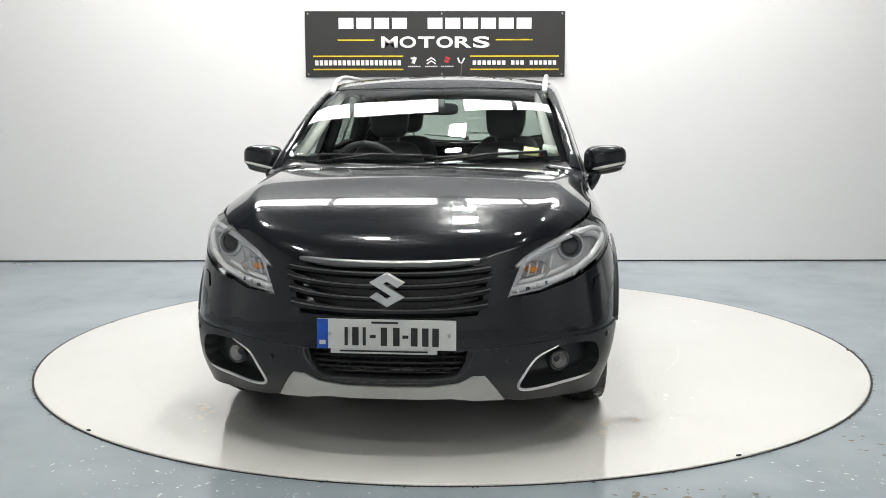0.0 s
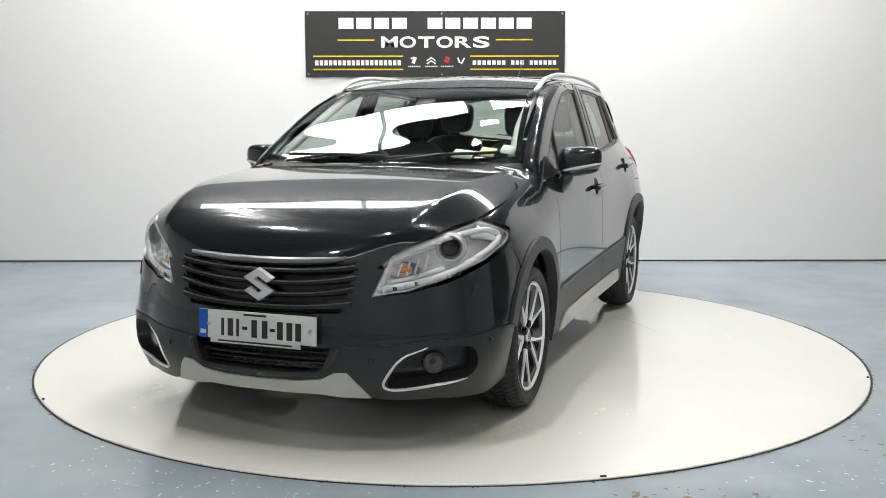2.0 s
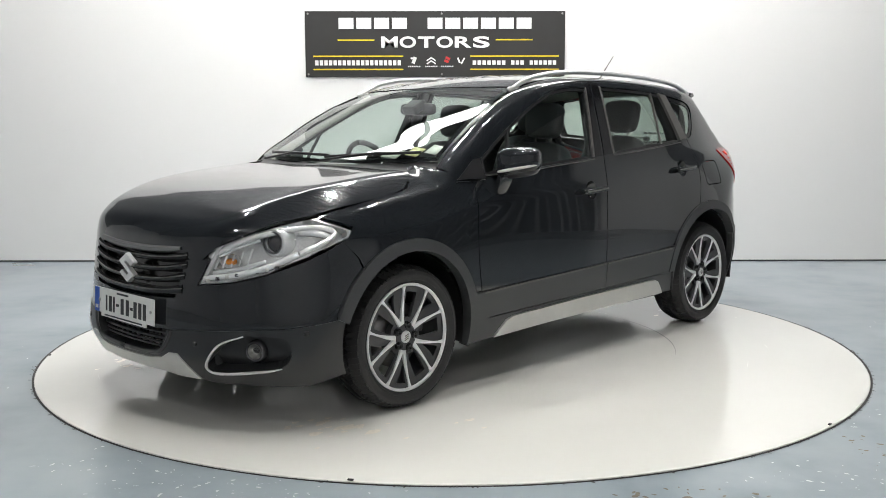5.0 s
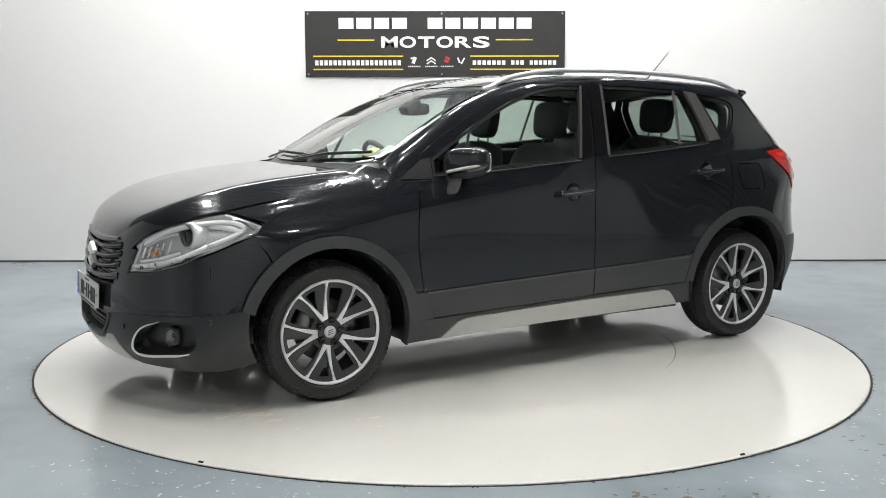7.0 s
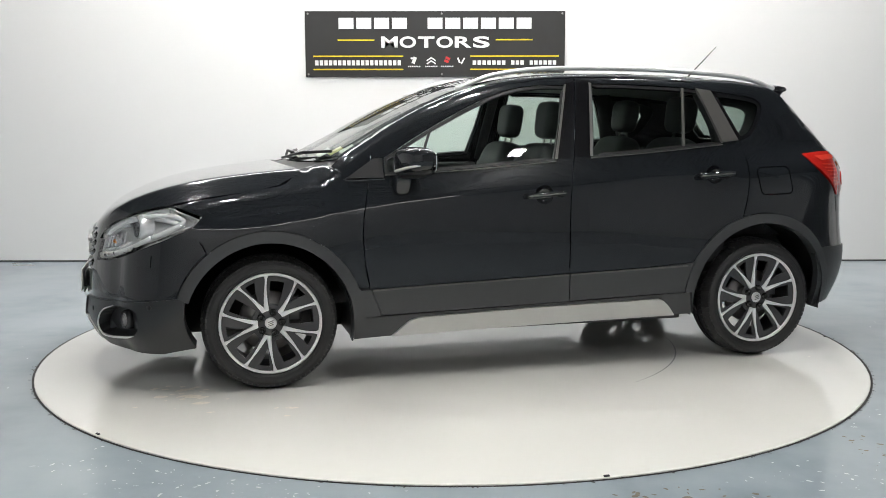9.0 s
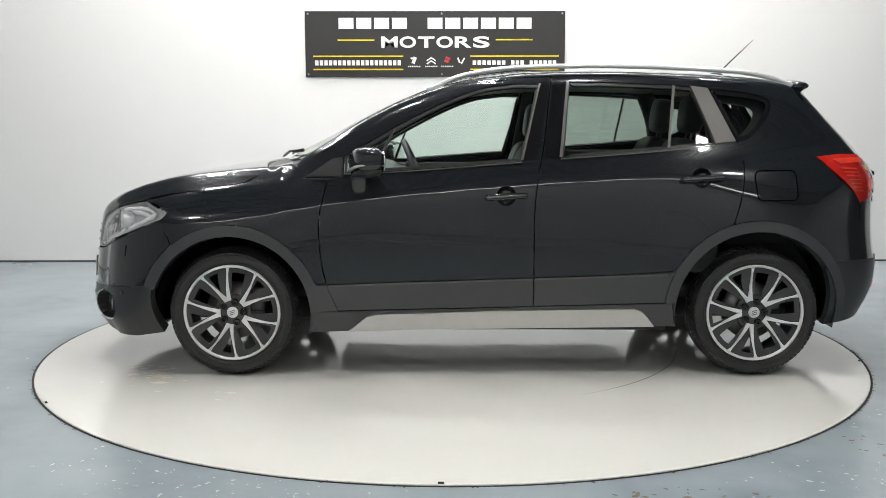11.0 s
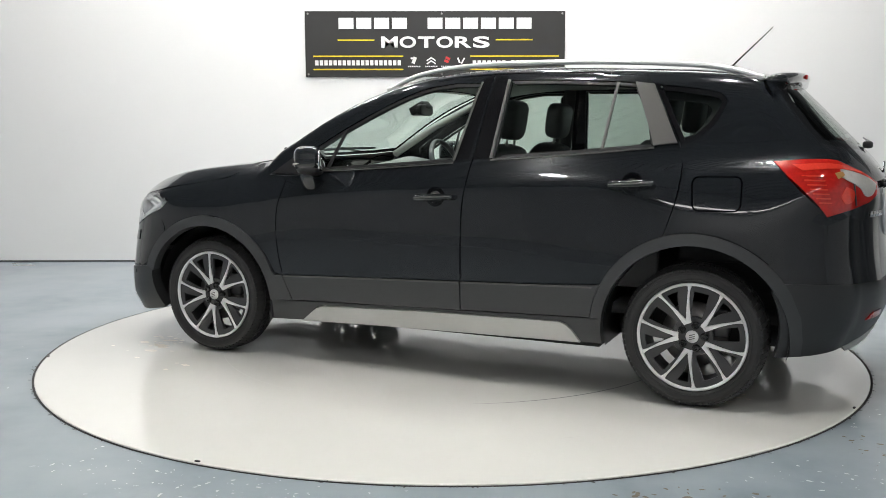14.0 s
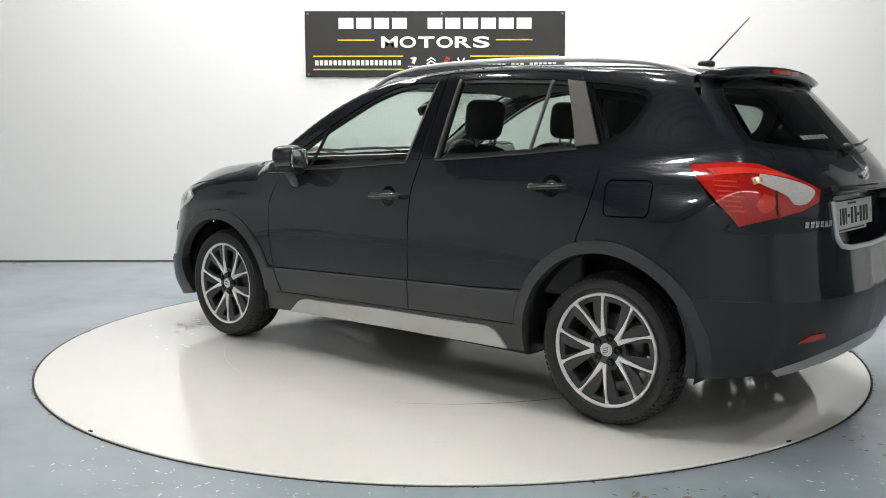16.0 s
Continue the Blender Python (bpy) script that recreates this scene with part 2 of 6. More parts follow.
Y_CREASE = table([(2.2, 0.83), (1.6, 0.858), (1.2, 0.856), (0.8, 0.842), (0, 0.826), (-0.6, 0.815), (-1.1, 0.795), (-1.4, 0.767), (-1.65, 0.725), (-2.1, 0.64)])
Y_RAIL = table([(1.2, 0.60), (0.9, 0.612), (0.4, 0.632), (0, 0.645), (-0.5, 0.648), (-1.0, 0.635), (-1.4, 0.595), (-1.7, 0.545), (-2.1, 0.48)])
SHEAR = table([(2.3, 0.0), (1.5, 0.04), (1.25, 0.2), (1.1, 0.28), (0.9, 0.2), (0.7, 0.13), (0.4, 0.10), (0.1, 0.05), (-0.3, 0), (-1.2, 0), (-2.1, 0)])


def crease_z(x):
    return 0.939 - 0.0895 * x


def soft(a, b, r):
    return 0.5 * (a + b + np.sqrt((a - b) ** 2 + r * r))


def inside(x, y, z):
    """Below zero inside the car's outer skin."""
    y = np.abs(y)
    zc = crease_z(x)
    s, lo, cr = Y_SILL(x), Y_LOW(x), Y_CREASE(x)
    z0, z1 = 0.24, 0.56
    t = (z - z0) / (zc - z0)
    t1 = (z1 - z0) / (zc - z0)
    bow = (lo - (s + (cr - s) * t1)) / (t1 * (1 - t1))
    low = s + (cr - s) * t + bow * t * (1 - t)
    zeta = z - zc
    bent = 0.13 * (zeta + np.sqrt(zeta * zeta + 0.0012))
    pane = Y_RAIL(x) + 0.36 * (1.47 - z) + 0.35 * (0.03 - zeta + np.sqrt((0.03 - zeta) ** 2 + 0.0015))
    slope = (cr - s - bow) / (zc - z0)
    lower = np.where(zeta < 0, low, cr + slope * 0.03 * (1 - np.exp(-np.maximum(zeta, 0) / 0.03))) + 0.004
    side = -soft(-(lower - bent), -pane, 0.02)
    xs = x + SHEAR(x) * y * y
    d = (TOP(xs + 0.02) - TOP(xs - 0.02)) / 0.04
    over = y - EDGE(np.clip(x, 1.1, 2.2))
    fold = 0.55 * 0.5 * (over + np.sqrt(over * over + 0.0003)) * np.clip((x - 0.9) / 0.15, 0, 1)
    crown = 0.022 * y * y + np.where(x < 0.5, 0.07, 0.0) * y * y * np.clip((0.5 - x) / 0.5, 0, 1)
    top = (z - (TOP(xs) - crown - fold)) / np.sqrt(1 + d * d)
    nose = (x - NOSE(z) + NOSE_PLAN(y * (0.95 + 0.05 * np.clip((z - 0.45) / 0.3, 0, 1)))) * 0.8
    tail = (TAIL(z) + TAIL_PLAN(y) - x) * 0.75
    f = soft(y - side, top, np.where(x > 0.95, 0.03, 0.036))
    return soft(soft(f, nose, 0.05), tail, 0.03)


def solve(o, n):
    """The outermost places on the skin on lines through o along n."""
    n = np.asarray(n, float)
    s = np.full(len(o), np.nan)
    prev = np.full(len(o), 3.2)
    for k in range(40):
        cur = 3.2 - 0.09 * (k + 1)
        p = o + cur * n
        hit = np.isnan(s) & (inside(p[:, 0], p[:, 1], p[:, 2]) < 0)
        s[hit] = cur
    s = np.where(np.isnan(s), 0.0, s)
    a, b = s.copy(), s + 0.09
    for _ in range(20):
        m = (a + b) / 2
        p = o + m[:, None] * n
        neg = inside(p[:, 0], p[:, 1], p[:, 2]) < 0
        a, b = np.where(neg, m, a), np.where(neg, b, m)
    return o + ((a + b) / 2)[:, None] * n


def normals(p):
    h = 0.004
    g = np.stack([inside(*(p + h * e).T) - inside(*(p - h * e).T) for e in np.eye(3)], 1)
    return g / np.linalg.norm(g, axis=1)[:, None]


def widen(p):
    """The car is a little wider than its skin above, more so towards the tail."""
    w = 0.006 + 0.007 * (2.2 - p[0])
    return (p[0], p[1] + w * max(-1.0, min(1.0, p[1] / 0.3)), p[2])


SHEETS = set()
S, T, F = (0, 1, 0), (0, 0, 1), (1, 0, 0)
FRONT_L, REAR_L = (0.72, 0.69, 0.0), (-0.72, 0.69, 0.0)


def dense(loop, step):
    out = []
    for a, b in zip(loop, loop[1:] + loop[:1]):
        k = max(1, int((b - a).length / step + 0.5))
        out += [a.lerp(b, i / k) for i in range(k)]
    return out


def within(q, loops):
    c = np.zeros(len(q), bool)
    for lp in loops:
        a, b = lp, np.roll(lp, -1, 0)
        for (x0, y0), (x1, y1) in zip(a, b):
            m = ((y0 > q[:, 1]) != (y1 > q[:, 1]))
            if m.any():
                c ^= m & (q[:, 0] < (x1 - x0) * (q[:, 1] - y0) / ((y1 - y0) if y1 != y0 else 1e-12) + x0)
    return c


def skin(loop, n, holes=(), step=0.03, off=0.0, thick=0.014, gap=0.003):
    """A bmesh-ready panel of the outer skin: the part inside loop (places in 3D, seen along n), with holes, moved out by off, with a turned-in rim."""
    n = Vector(n).normalized()
    u = Vector((0, 0, 1)).cross(n)
    u = (u if u.length > 0.1 else Vector((0, 1, 0))).normalized()
    v = n.cross(u)
    flat = []
    for k, lp in enumerate((loop, *holes)):
        pts = [Vector((Vector(p).dot(u), Vector(p).dot(v))) for p in lp]
        pts = [p for i, p in enumerate(pts) if (p - pts[i - 1]).length > 0.002]
        pts = dense(pts, step)
        flat.append(np.array([(p.x, p.y) for p in pts]))
    q = np.concatenate(flat)
    lo, hi = q.min(0), q.max(0)
    gx, gy = np.meshgrid(np.arange(lo[0], hi[0], step), np.arange(lo[1], hi[1], step))
    grid = np.stack([gx.ravel(), gy.ravel()], 1)
    grid = grid[within(grid, flat)]
    if len(grid):
        dist = np.full(len(grid), 9.0)
        for lp in flat:
            a, b = lp, np.roll(lp, -1, 0)
            for p0, p1 in zip(a, b):
                w = p1 - p0
                t = np.clip(((grid - p0) @ w) / max(w @ w, 1e-12), 0, 1)
                dist = np.minimum(dist, np.linalg.norm(grid - (p0 + t[:, None] * w), axis=1))
        grid = grid[dist > 0.45 * step]
    edges, base = [], 0
    for lp in flat:
        m = len(lp)
        edges += [(base + i, base + (i + 1) % m) for i in range(m)]
        base += m
    allp = np.concatenate([q, grid]) if len(grid) else q
    vs, es, fs, *_ = delaunay_2d_cdt([Vector(p) for p in allp], edges, [], 0, 1e-6)
    P2 = np.array([(p.x, p.y) for p in vs])
    cen = np.array([P2[list(f)].mean(0) for f in fs])
    keep = within(cen, flat)
    fs = [f for f, k in zip(fs, keep) if k]
    o = P2[:, :1] * np.array(u)[None] + P2[:, 1:] * np.array(v)[None]
    P = solve(o, n)
    N = normals(P)
    cnt = {}
    for f in fs:
        for a, b in zip(f, f[1:] + f[:1]):
            cnt[(a, b)] = cnt.get((a, b), 0) + 1
    border = [(a, b) for a, b in cnt if (b, a) not in cnt]
    # draw the border in by the gap
    if gap:
        shift = np.zeros_like(P2)
        for a, b in border:
            w = P2[b] - P2[a]
            w = np.array((-w[1], w[0])) / max(np.linalg.norm(w), 1e-9)
            shift[a] += w
            shift[b] += w
        ln = np.linalg.norm(shift, axis=1)
        ok = ln > 0
        shift[ok] *= (gap / ln[ok])[:, None]
        sh = shift[:, :1] * np.array(u)[None] + shift[:, 1:] * np.array(v)[None]
        # keep the sign that goes inwards
        P = P + sh
    P = P + N * off
    tri = np.array(fs)
    a, b, c = P[tri[:, 0]], P[tri[:, 1]], P[tri[:, 2]]
    if (np.cross(b - a, c - a) * N[tri[:, 0]]).sum() < 0:
        fs = [f[::-1] for f in fs]
        border = [(b, a) for a, b in border]
    verts, norms, faces = list(P), list(N), [tuple(f) for f in fs]
    if thick:
        first = {}
        for a, b in border:
            ids = []
            for k in (a, b):
                ids.append((P[k], N[k]))
            e = ids[1][0] - ids[0][0]
            out = np.cross(e, ids[0][1])
            out = out / max(np.linalg.norm(out), 1e-9)
            base = len(verts)
            verts += [ids[0][0], ids[1][0], ids[1][0] - ids[1][1] * thick, ids[0][0] - ids[0][1] * thick]
            norms += [out] * 4
            faces.append((base + 1, base, base + 3, base + 2))
    return verts, norms, faces


def sheet(name, material, parent, loop, n, label="", both=False, right=False, **kw):
    """A panel as a mesh object; both: the loop is the left half and is mirrored into one piece; right: on the car's right side."""
    if both:
        loop = [Vector((p[0], -0.03 if abs(p[1]) < 1e-6 else p[1], p[2])) for p in loop]
    verts, norms, faces = skin(loop, n, **kw)
    if both:
        verts = [(p[0], max(p[1], 0.0), p[2]) for p in verts]
    flip = lambda p: (p[0], -p[1], p[2])
    if both:
        k = len(verts)
        faces = faces + [tuple(i + k for i in f[::-1]) for f in faces]
        verts, norms = verts + [flip(p) for p in verts], norms + [flip(p) for p in norms]
    if right:
        verts, norms, faces = [flip(p) for p in verts], [flip(p) for p in norms], [f[::-1] for f in faces]
    me = bpy.data.meshes.new(name)
    SHEETS.add(me.name)
    me.from_pydata([widen(p) for p in verts], [], faces)
    me.materials.append(material)
    for p in me.polygons:
        p.use_smooth = True
    me.normals_split_custom_set_from_vertices([tuple(p) for p in norms])
    ob = new(name, me)
    ob.parent = parent
    if label:
        ob["label"] = label
    return ob


def xz(*pts):
    return [Vector((p[0], 0, p[1])) for p in pts]


def arc(cx, cz, r, a0, a1, k=16):
    return [Vector((cx + r * math.cos(radians(a0 + (a1 - a0) * i / k)), 0, cz + r * math.sin(radians(a0 + (a1 - a0) * i / k)))) for i in range(k + 1)]


def on_skin(p, n, off=0.0):
    """The place on the skin on the line through p along n, moved out by off, and the skin's normal there."""
    n = np.array(Vector(n).normalized())
    o = np.array([p], float)
    o = o - (o @ n)[:, None] * n
    q = solve(o, n)
    m = normals(q)
    return Vector(q[0] + m[0] * off), Vector(m[0])

# ---------------------------------------------------------------- the hall
def ribbed(name, axis, a, b, at, z0, z1, material, side):
    """A wall of upright profiled metal sheets; side: which way the ribs stand out."""
    bm = bmesh.new()
    line, u = [], a
    while u < b:
        for du, d in ((0, 0), (0.11, 0), (0.14, 0.035), (0.22, 0.035)):
            if u + du <= b:
                line.append((u + du, at - side * d))
        u += 0.25
    line.append((b, at))
    cols = []
    for p, q in line:
        xy = (p, q) if axis == "x" else (q, p)
        cols.append([bm.verts.new((*xy, z)) for z in (z0, z1)])
    for p, q in zip(cols, cols[1:]):
        bm.faces.new((p[0], q[0], q[1], p[1]))
    bmesh.ops.solidify(bm, geom=bm.faces[:], thickness=0.012)
    bmesh.ops.recalc_face_normals(bm, faces=bm.faces)
    return tagged(part(name, bm, material, smooth=False), "upright profiled metal wall sheets of the hall", "wall", kind="structure")


def hall():
    bm = bmesh.new()
    bmesh.ops.create_grid(bm, x_segments=40, y_segments=40, size=1, matrix=Matrix.Translation((0, -4.3, -0.004)) @ Matrix.Diagonal((8, 7.64, 1, 1)))
    tagged(part("floor", bm, FLOOR), "glossy blue-grey epoxy floor with scuffs and marks", "floor", kind="structure")

    bm = bmesh.new()
    box(bm, (0, WALL_Y + 0.1, WHITE_TOP / 2 + 0.004), (16, 0.2, WHITE_TOP))
    tagged(part("wall_north", bm, WALL, smooth=False), "plain smooth white painted studio wall", "wall", kind="structure")
    bm = bmesh.new()
    box(bm, (0, WALL_Y + 0.11, (WHITE_TOP + CEIL) / 2), (16, 0.2, CEIL - WHITE_TOP - 0.02))
    tagged(part("wall_north_upper", bm, SHEET, smooth=False), "dark cladding above the white studio wall", "wall", kind="structure")
    bm = bmesh.new()
    box(bm, (0, WALL_Y + 0.098, 0.003), (16, 0.2, 0.010))
    tagged(part("baseboard", bm, GAP, smooth=False), "thin dark gap along the foot of the wall", "baseboard", kind="structure")
    # the side walls: white next to the studio wall, profiled metal further on
    for name, x in (("wall_west", -8.1), ("wall_east", 8.1)):
        bm = bmesh.new()
        box(bm, (x, 2.27, CEIL / 2), (0.2, 2.13, CEIL))
        tagged(part(name, bm, WALL, smooth=False), "plain white side wall of the hall", "wall", kind="structure")
    bm = bmesh.new()
    box(bm, (-8.1, -4.2, CEIL / 2), (0.2, 10.8, CEIL))
    tagged(part("wall_west_far", bm, HALL, smooth=False), "plain pale side wall of the hall", "wall", kind="structure")
    ribbed("wall_east_sheets", "y", -2.5, 1.2, 8.0, 0.0, CEIL - 0.01, HALL, 1)
    bm = bmesh.new()
    box(bm, (8.1, -6.05, CEIL / 2), (0.2, 7.1, CEIL))
    tagged(part("wall_east_far", bm, HALL, smooth=False), "plain pale side wall of the hall", "wall", kind="structure")
    bm = bmesh.new()
    box(bm, (0, -9.7, CEIL / 2), (16, 0.2, CEIL))
    tagged(part("wall_south", bm, HALL, smooth=False), "plain pale wall of the hall", "wall", kind="structure")
    # large pale roller door in the wall behind the camera
    bm = bmesh.new()
    for k in range(24):
        box(bm, (0.6, -9.54, 0.08 + 0.14 * k), (4.2, 0.03, 0.132), bev=0.006, seg=1)
    for sx in (-1, 1):
        box(bm, (0.6 + sx * 2.15, -9.53, 1.72), (0.10, 0.06, 3.44))
    tagged(part("door_1", bm, WALL, smooth=False), "closed pale roller door in the hall wall", "roller door", kind="structure")

    # corrugated roof sheet with ribs along the hall's width, open where the skylights are
    bm = bmesh.new()
    y, step, k = -12.2, 0.16, 0
    rows = []
    while y < WALL_Y + 0.25:
        for dy, dz in ((0, 0), (0.05, 0), (0.07, 0.035), (0.13, 0.035)):
            rows.append((y + dy, CEIL + dz))
        y += step
    cols = [[bm.verts.new((x, ry, rz)) for ry, rz in rows] for x in (-8.2, 8.2)]
    for q in range(len(rows) - 1):
        bm.faces.new((cols[0][q], cols[0][q + 1], cols[1][q + 1], cols[1][q]))
    tagged(part("ceiling", bm, SHEET, smooth=False), "dark corrugated metal roof sheets", "ceiling", kind="structure")


def skylight(x0, x1, y0, y1):
    root = tagged(new("skylight"), "long bright translucent skylight strip in the roof, its southern row added as fill light", "skylight", "skylights in the roof")
    root.location = ((x0 + x1) / 2, (y0 + y1) / 2, CEIL - 0.03)
    bm = bmesh.new()
    box(bm, (0, 0, 0), (x1 - x0, y1 - y0, 0.02))
    part("diffuser", bm, SKY_GLOW, root, smooth=False)
    for sy in (-1, 1):
        bm = bmesh.new()
        box(bm, (0, sy * ((y1 - y0) / 2 + 0.02), 0), (x1 - x0 + 0.08, 0.04, 0.05))
        part("frame_bar", bm, BEAM, root, smooth=False)


def led_panel():
    root = tagged(new("ceiling_light"), "small square white led panel hung below the roof", "ceiling light", "led panels below the roof")
    bm = bmesh.new()
    box(bm, (0, 0, 0), (0.20, 0.20, 0.02))
    part("diffuser", bm, LED_GLOW, root, smooth=False)
    bm = bmesh.new()
    box(bm, (0, 0, 0.04), (0.24, 0.24, 0.05), bev=0.008)
    part("housing", bm, BEAM, root, smooth=False)
    for sx in (-0.08, 0.08):
        bm = bmesh.new()
        tube(bm, [(sx, 0, 0.06), (sx, 0, 0.372)], 0.004, 6, up=(1, 0, 0))
        part("hanger", bm, BEAM, root)
    return root


def beam(y):
    bm = bmesh.new()
    box(bm, (0, 0, 0.09), (16.2, 0.12, 0.012))
    box(bm, (0, 0, -0.09), (16.2, 0.12, 0.012))
    box(bm, (0, 0, 0), (16.2, 0.012, 0.17))
    ob = tagged(part("roof_beam", bm, BEAM, smooth=False), "dark steel roof beam under the sheets", "beam", "roof beams")
    ob.location = (0, y, CEIL - 0.11)


def bars(root, x0, x1, z0, z1, y, k, gap=0.25, fill=None):
    """Upright bars that stand in for a line of letters."""
    w = (x1 - x0) / k
    for i in range(k):
        if fill and not fill[i % len(fill)]:
            continue
        bm = bmesh.new()
        box(bm, (x0 + w * (i + 0.5), y, (z0 + z1) / 2), (w * (1 - gap), 0.004, z1 - z0))
        part("bar", bm, SIGN_WHITE, root, smooth=False)


def wall_sign():
    root = tagged(new("wall_sign"), "black dealer sign with white lettering and yellow lines on the wall", "sign")
    y = WALL_Y - 0.012
    cx, cz, w, h = -0.115, 1.987, 2.355, 0.585
    root.location = (cx, y, cz)
    bm = bmesh.new()
    box(bm, (0, 0, 0), (w, 0.018, h), bev=0.002)
    part("board", bm, SIGN, root, smooth=False)
    f = -0.0115
    bars(root, -0.885, 0.885, 0.135, 0.233, f, 11, 0.16, (1, 1, 1, 1, 0, 1, 1, 1, 1, 1, 1))
    for i, ch in enumerate("MOTORS"):
        cu = bpy.data.curves.new("letter", "FONT")
        cu.body, cu.size, cu.extrude, cu.offset = ch, 0.135, 0.002, 0.004
        tmp = bpy.data.objects.new("letter", cu)
        scene.collection.objects.link(tmp)
        bpy.context.view_layer.update()
        me = bpy.data.meshes.new_from_object(tmp)
        bpy.data.objects.remove(tmp)
        xs = [v.co.x for v in me.vertices]
        wide = 0.150
        me.transform(Matrix.Translation((-0.413 + 0.1665 * i, f, -0.029)) @ Matrix.Diagonal((wide / (max(xs) - min(xs)), 1, 1, 1)) @ pose(0, 0, 0, 90) @ Matrix.Translation((-(max(xs) + min(xs)) / 2, 0, 0)))
        me.materials.append(SIGN_WHITE)
        ob = new("letter", me)
        ob.parent = root
    for x0, x1, z in ((-0.883, -0.55, 0.035), (0.55, 0.883, 0.038), (-1.107, -0.289, -0.108), (-1.107, -0.289, -0.226), (0.319, 1.124, -0.108), (0.319, 1.124, -0.226)):
        bm = bmesh.new()
        box(bm, ((x0 + x1) / 2, f, z), (x1 - x0, 0.004, 0.012))
        part("yellow_line", bm, SIGN_YELLOW, root, smooth=False)
    bars(root, -1.095, -0.305, -0.19, -0.145, f, 19, 0.28)
    bars(root, 0.335, 0.645, -0.185, -0.147, f, 7, 0.28)
    bars(root, 0.685, 1.105, -0.185, -0.147, f, 10, 0.28, (1, 1, 1, 0, 1, 1, 1, 1, 1, 1))
    for i, x in enumerate((-0.19, -0.035, 0.11, 0.235)):
        bm = bmesh.new()
        if i == 0:
            box(bm, (x, f, -0.145), (0.03, 0.004, 0.06), Euler((0, 0.35, 0)).to_matrix())
            box(bm, (x - 0.012, f, -0.128), (0.04, 0.004, 0.016))
        if i == 1:
            for dz in (0, -0.028):
                for s in (-1, 1):
                    box(bm, (x + s * 0.02, f, -0.135 + dz), (0.05, 0.004, 0.012), Euler((0, s * 0.6, 0)).to_matrix())
        if i == 2:
            for s in (-1, 1):
                box(bm, (x + s * 0.006, f, -0.14 + s * 0.013), (0.042, 0.004, 0.022), Euler((0, 0.45, 0)).to_matrix())
        if i == 3:
            box(bm, (x - 0.02, f, -0.145), (0.016, 0.004, 0.05), Euler((0, -0.4, 0)).to_matrix())
            box(bm, (x + 0.018, f, -0.15), (0.014, 0.004, 0.06), Euler((0, 0.5, 0)).to_matrix())
        part("emblem", bm, SIGN_RED if i == 2 else SIGN_WHITE, root, smooth=False)
        if i < 3:
            bars(root, x - 0.058, x + 0.058, -0.206, -0.194, f, 7, 0.3)
    for x in (-1.15, 0.06, 1.15):
        for z in (-0.27, 0.27):
            bm = bmesh.new()
            disc(bm, (x, f, z), 0.009, (0, 1, 0), 10, 0.006)
            part("screw", bm, STEEL, root)


def platform():
    root = tagged(new("turntable"), "round white painted vehicle turntable set in the floor", "turntable")
    R = 2.236
    bm = bmesh.new()
    spin(bm, [(0, 0.002), (1.0, 0.002), (R - 0.03, 0.002), (R - 0.02, 0.002), (R - 0.012, 0.002), (R - 0.006, 0.0019), (R, 0.0), (R, -0.003)], "z", 160)
    part("deck", bm, DISC, root)
    rnd = random.Random(4)
    # hair-thin worn ring lines and short scratches, which turn with it
    def ring(rad, a0, a1, w, material=WORN):
        bm = bmesh.new()
        rows = []
        for i in range(25):
            a = radians(a0 + (a1 - a0) * i / 24)
            k = w * math.sin(math.pi * (i + 0.3) / 24.6)
            rows.append([bm.verts.new(((rad + d) * math.cos(a), (rad + d) * math.sin(a), 0.0025)) for d in (-k / 2, k / 2)])
        for p, q in zip(rows, rows[1:]):
            bm.faces.new((p[0], p[1], q[1], q[0]))
        bmesh.ops.recalc_face_normals(bm, faces=bm.faces)
        part("worn_line", bm, material, root)
    ring(1.29, 40, 92, 0.004)
    ring(1.275, 118, 172, 0.009, RIMDARK)
    for k in range(16):
        a, rad = rnd.uniform(0, 360), rnd.uniform(0.9, 2.1)
        ring(rad, a, a + rnd.uniform(2, 7), rnd.uniform(0.002, 0.004))
    # dried brown marks before the front wheels
    for cx, cy, sz, num in ((1.48, 0.78, 0.17, 34), (1.52, -0.86, 0.17, 30), (-1.62, 0.55, 0.20, 14), (1.05, 1.10, 0.10, 5)):
        for k in range(num):
            x, y = cx + rnd.gauss(0, sz * 0.45), cy + rnd.gauss(0, sz * 0.7)
            rr = abs(rnd.gauss(0, 0.010)) + 0.003
            bm = bmesh.new()
            n = 9
            vs = [bm.verts.new((x + rr * rnd.uniform(0.5, 1.3) * 1.5 * math.cos(2 * math.pi * i / n), y + rr * rnd.uniform(0.5, 1.3) * math.sin(2 * math.pi * i / n), 0.0024 + 0.0001 * (k % 5))) for i in range(n)]
            bm.faces.new(vs)
            part("dried_mark", bm, STAIN, root)
    # small lugs on the rim
    for k, a in enumerate((-36.6, 34.8, 89.4, 168, 214, 262)):
        bm = bmesh.new()
        box(bm, (0, 0, 0), (0.022, 0.010, 0.006), bev=0.002)
        ob = part("rim_lug", bm, GAP, root)
        ob.location = (math.cos(radians(a)) * (R - 0.012), math.sin(radians(a)) * (R - 0.012), 0.004)
        ob.rotation_euler = (0, 0, radians(a + 90))
    return root


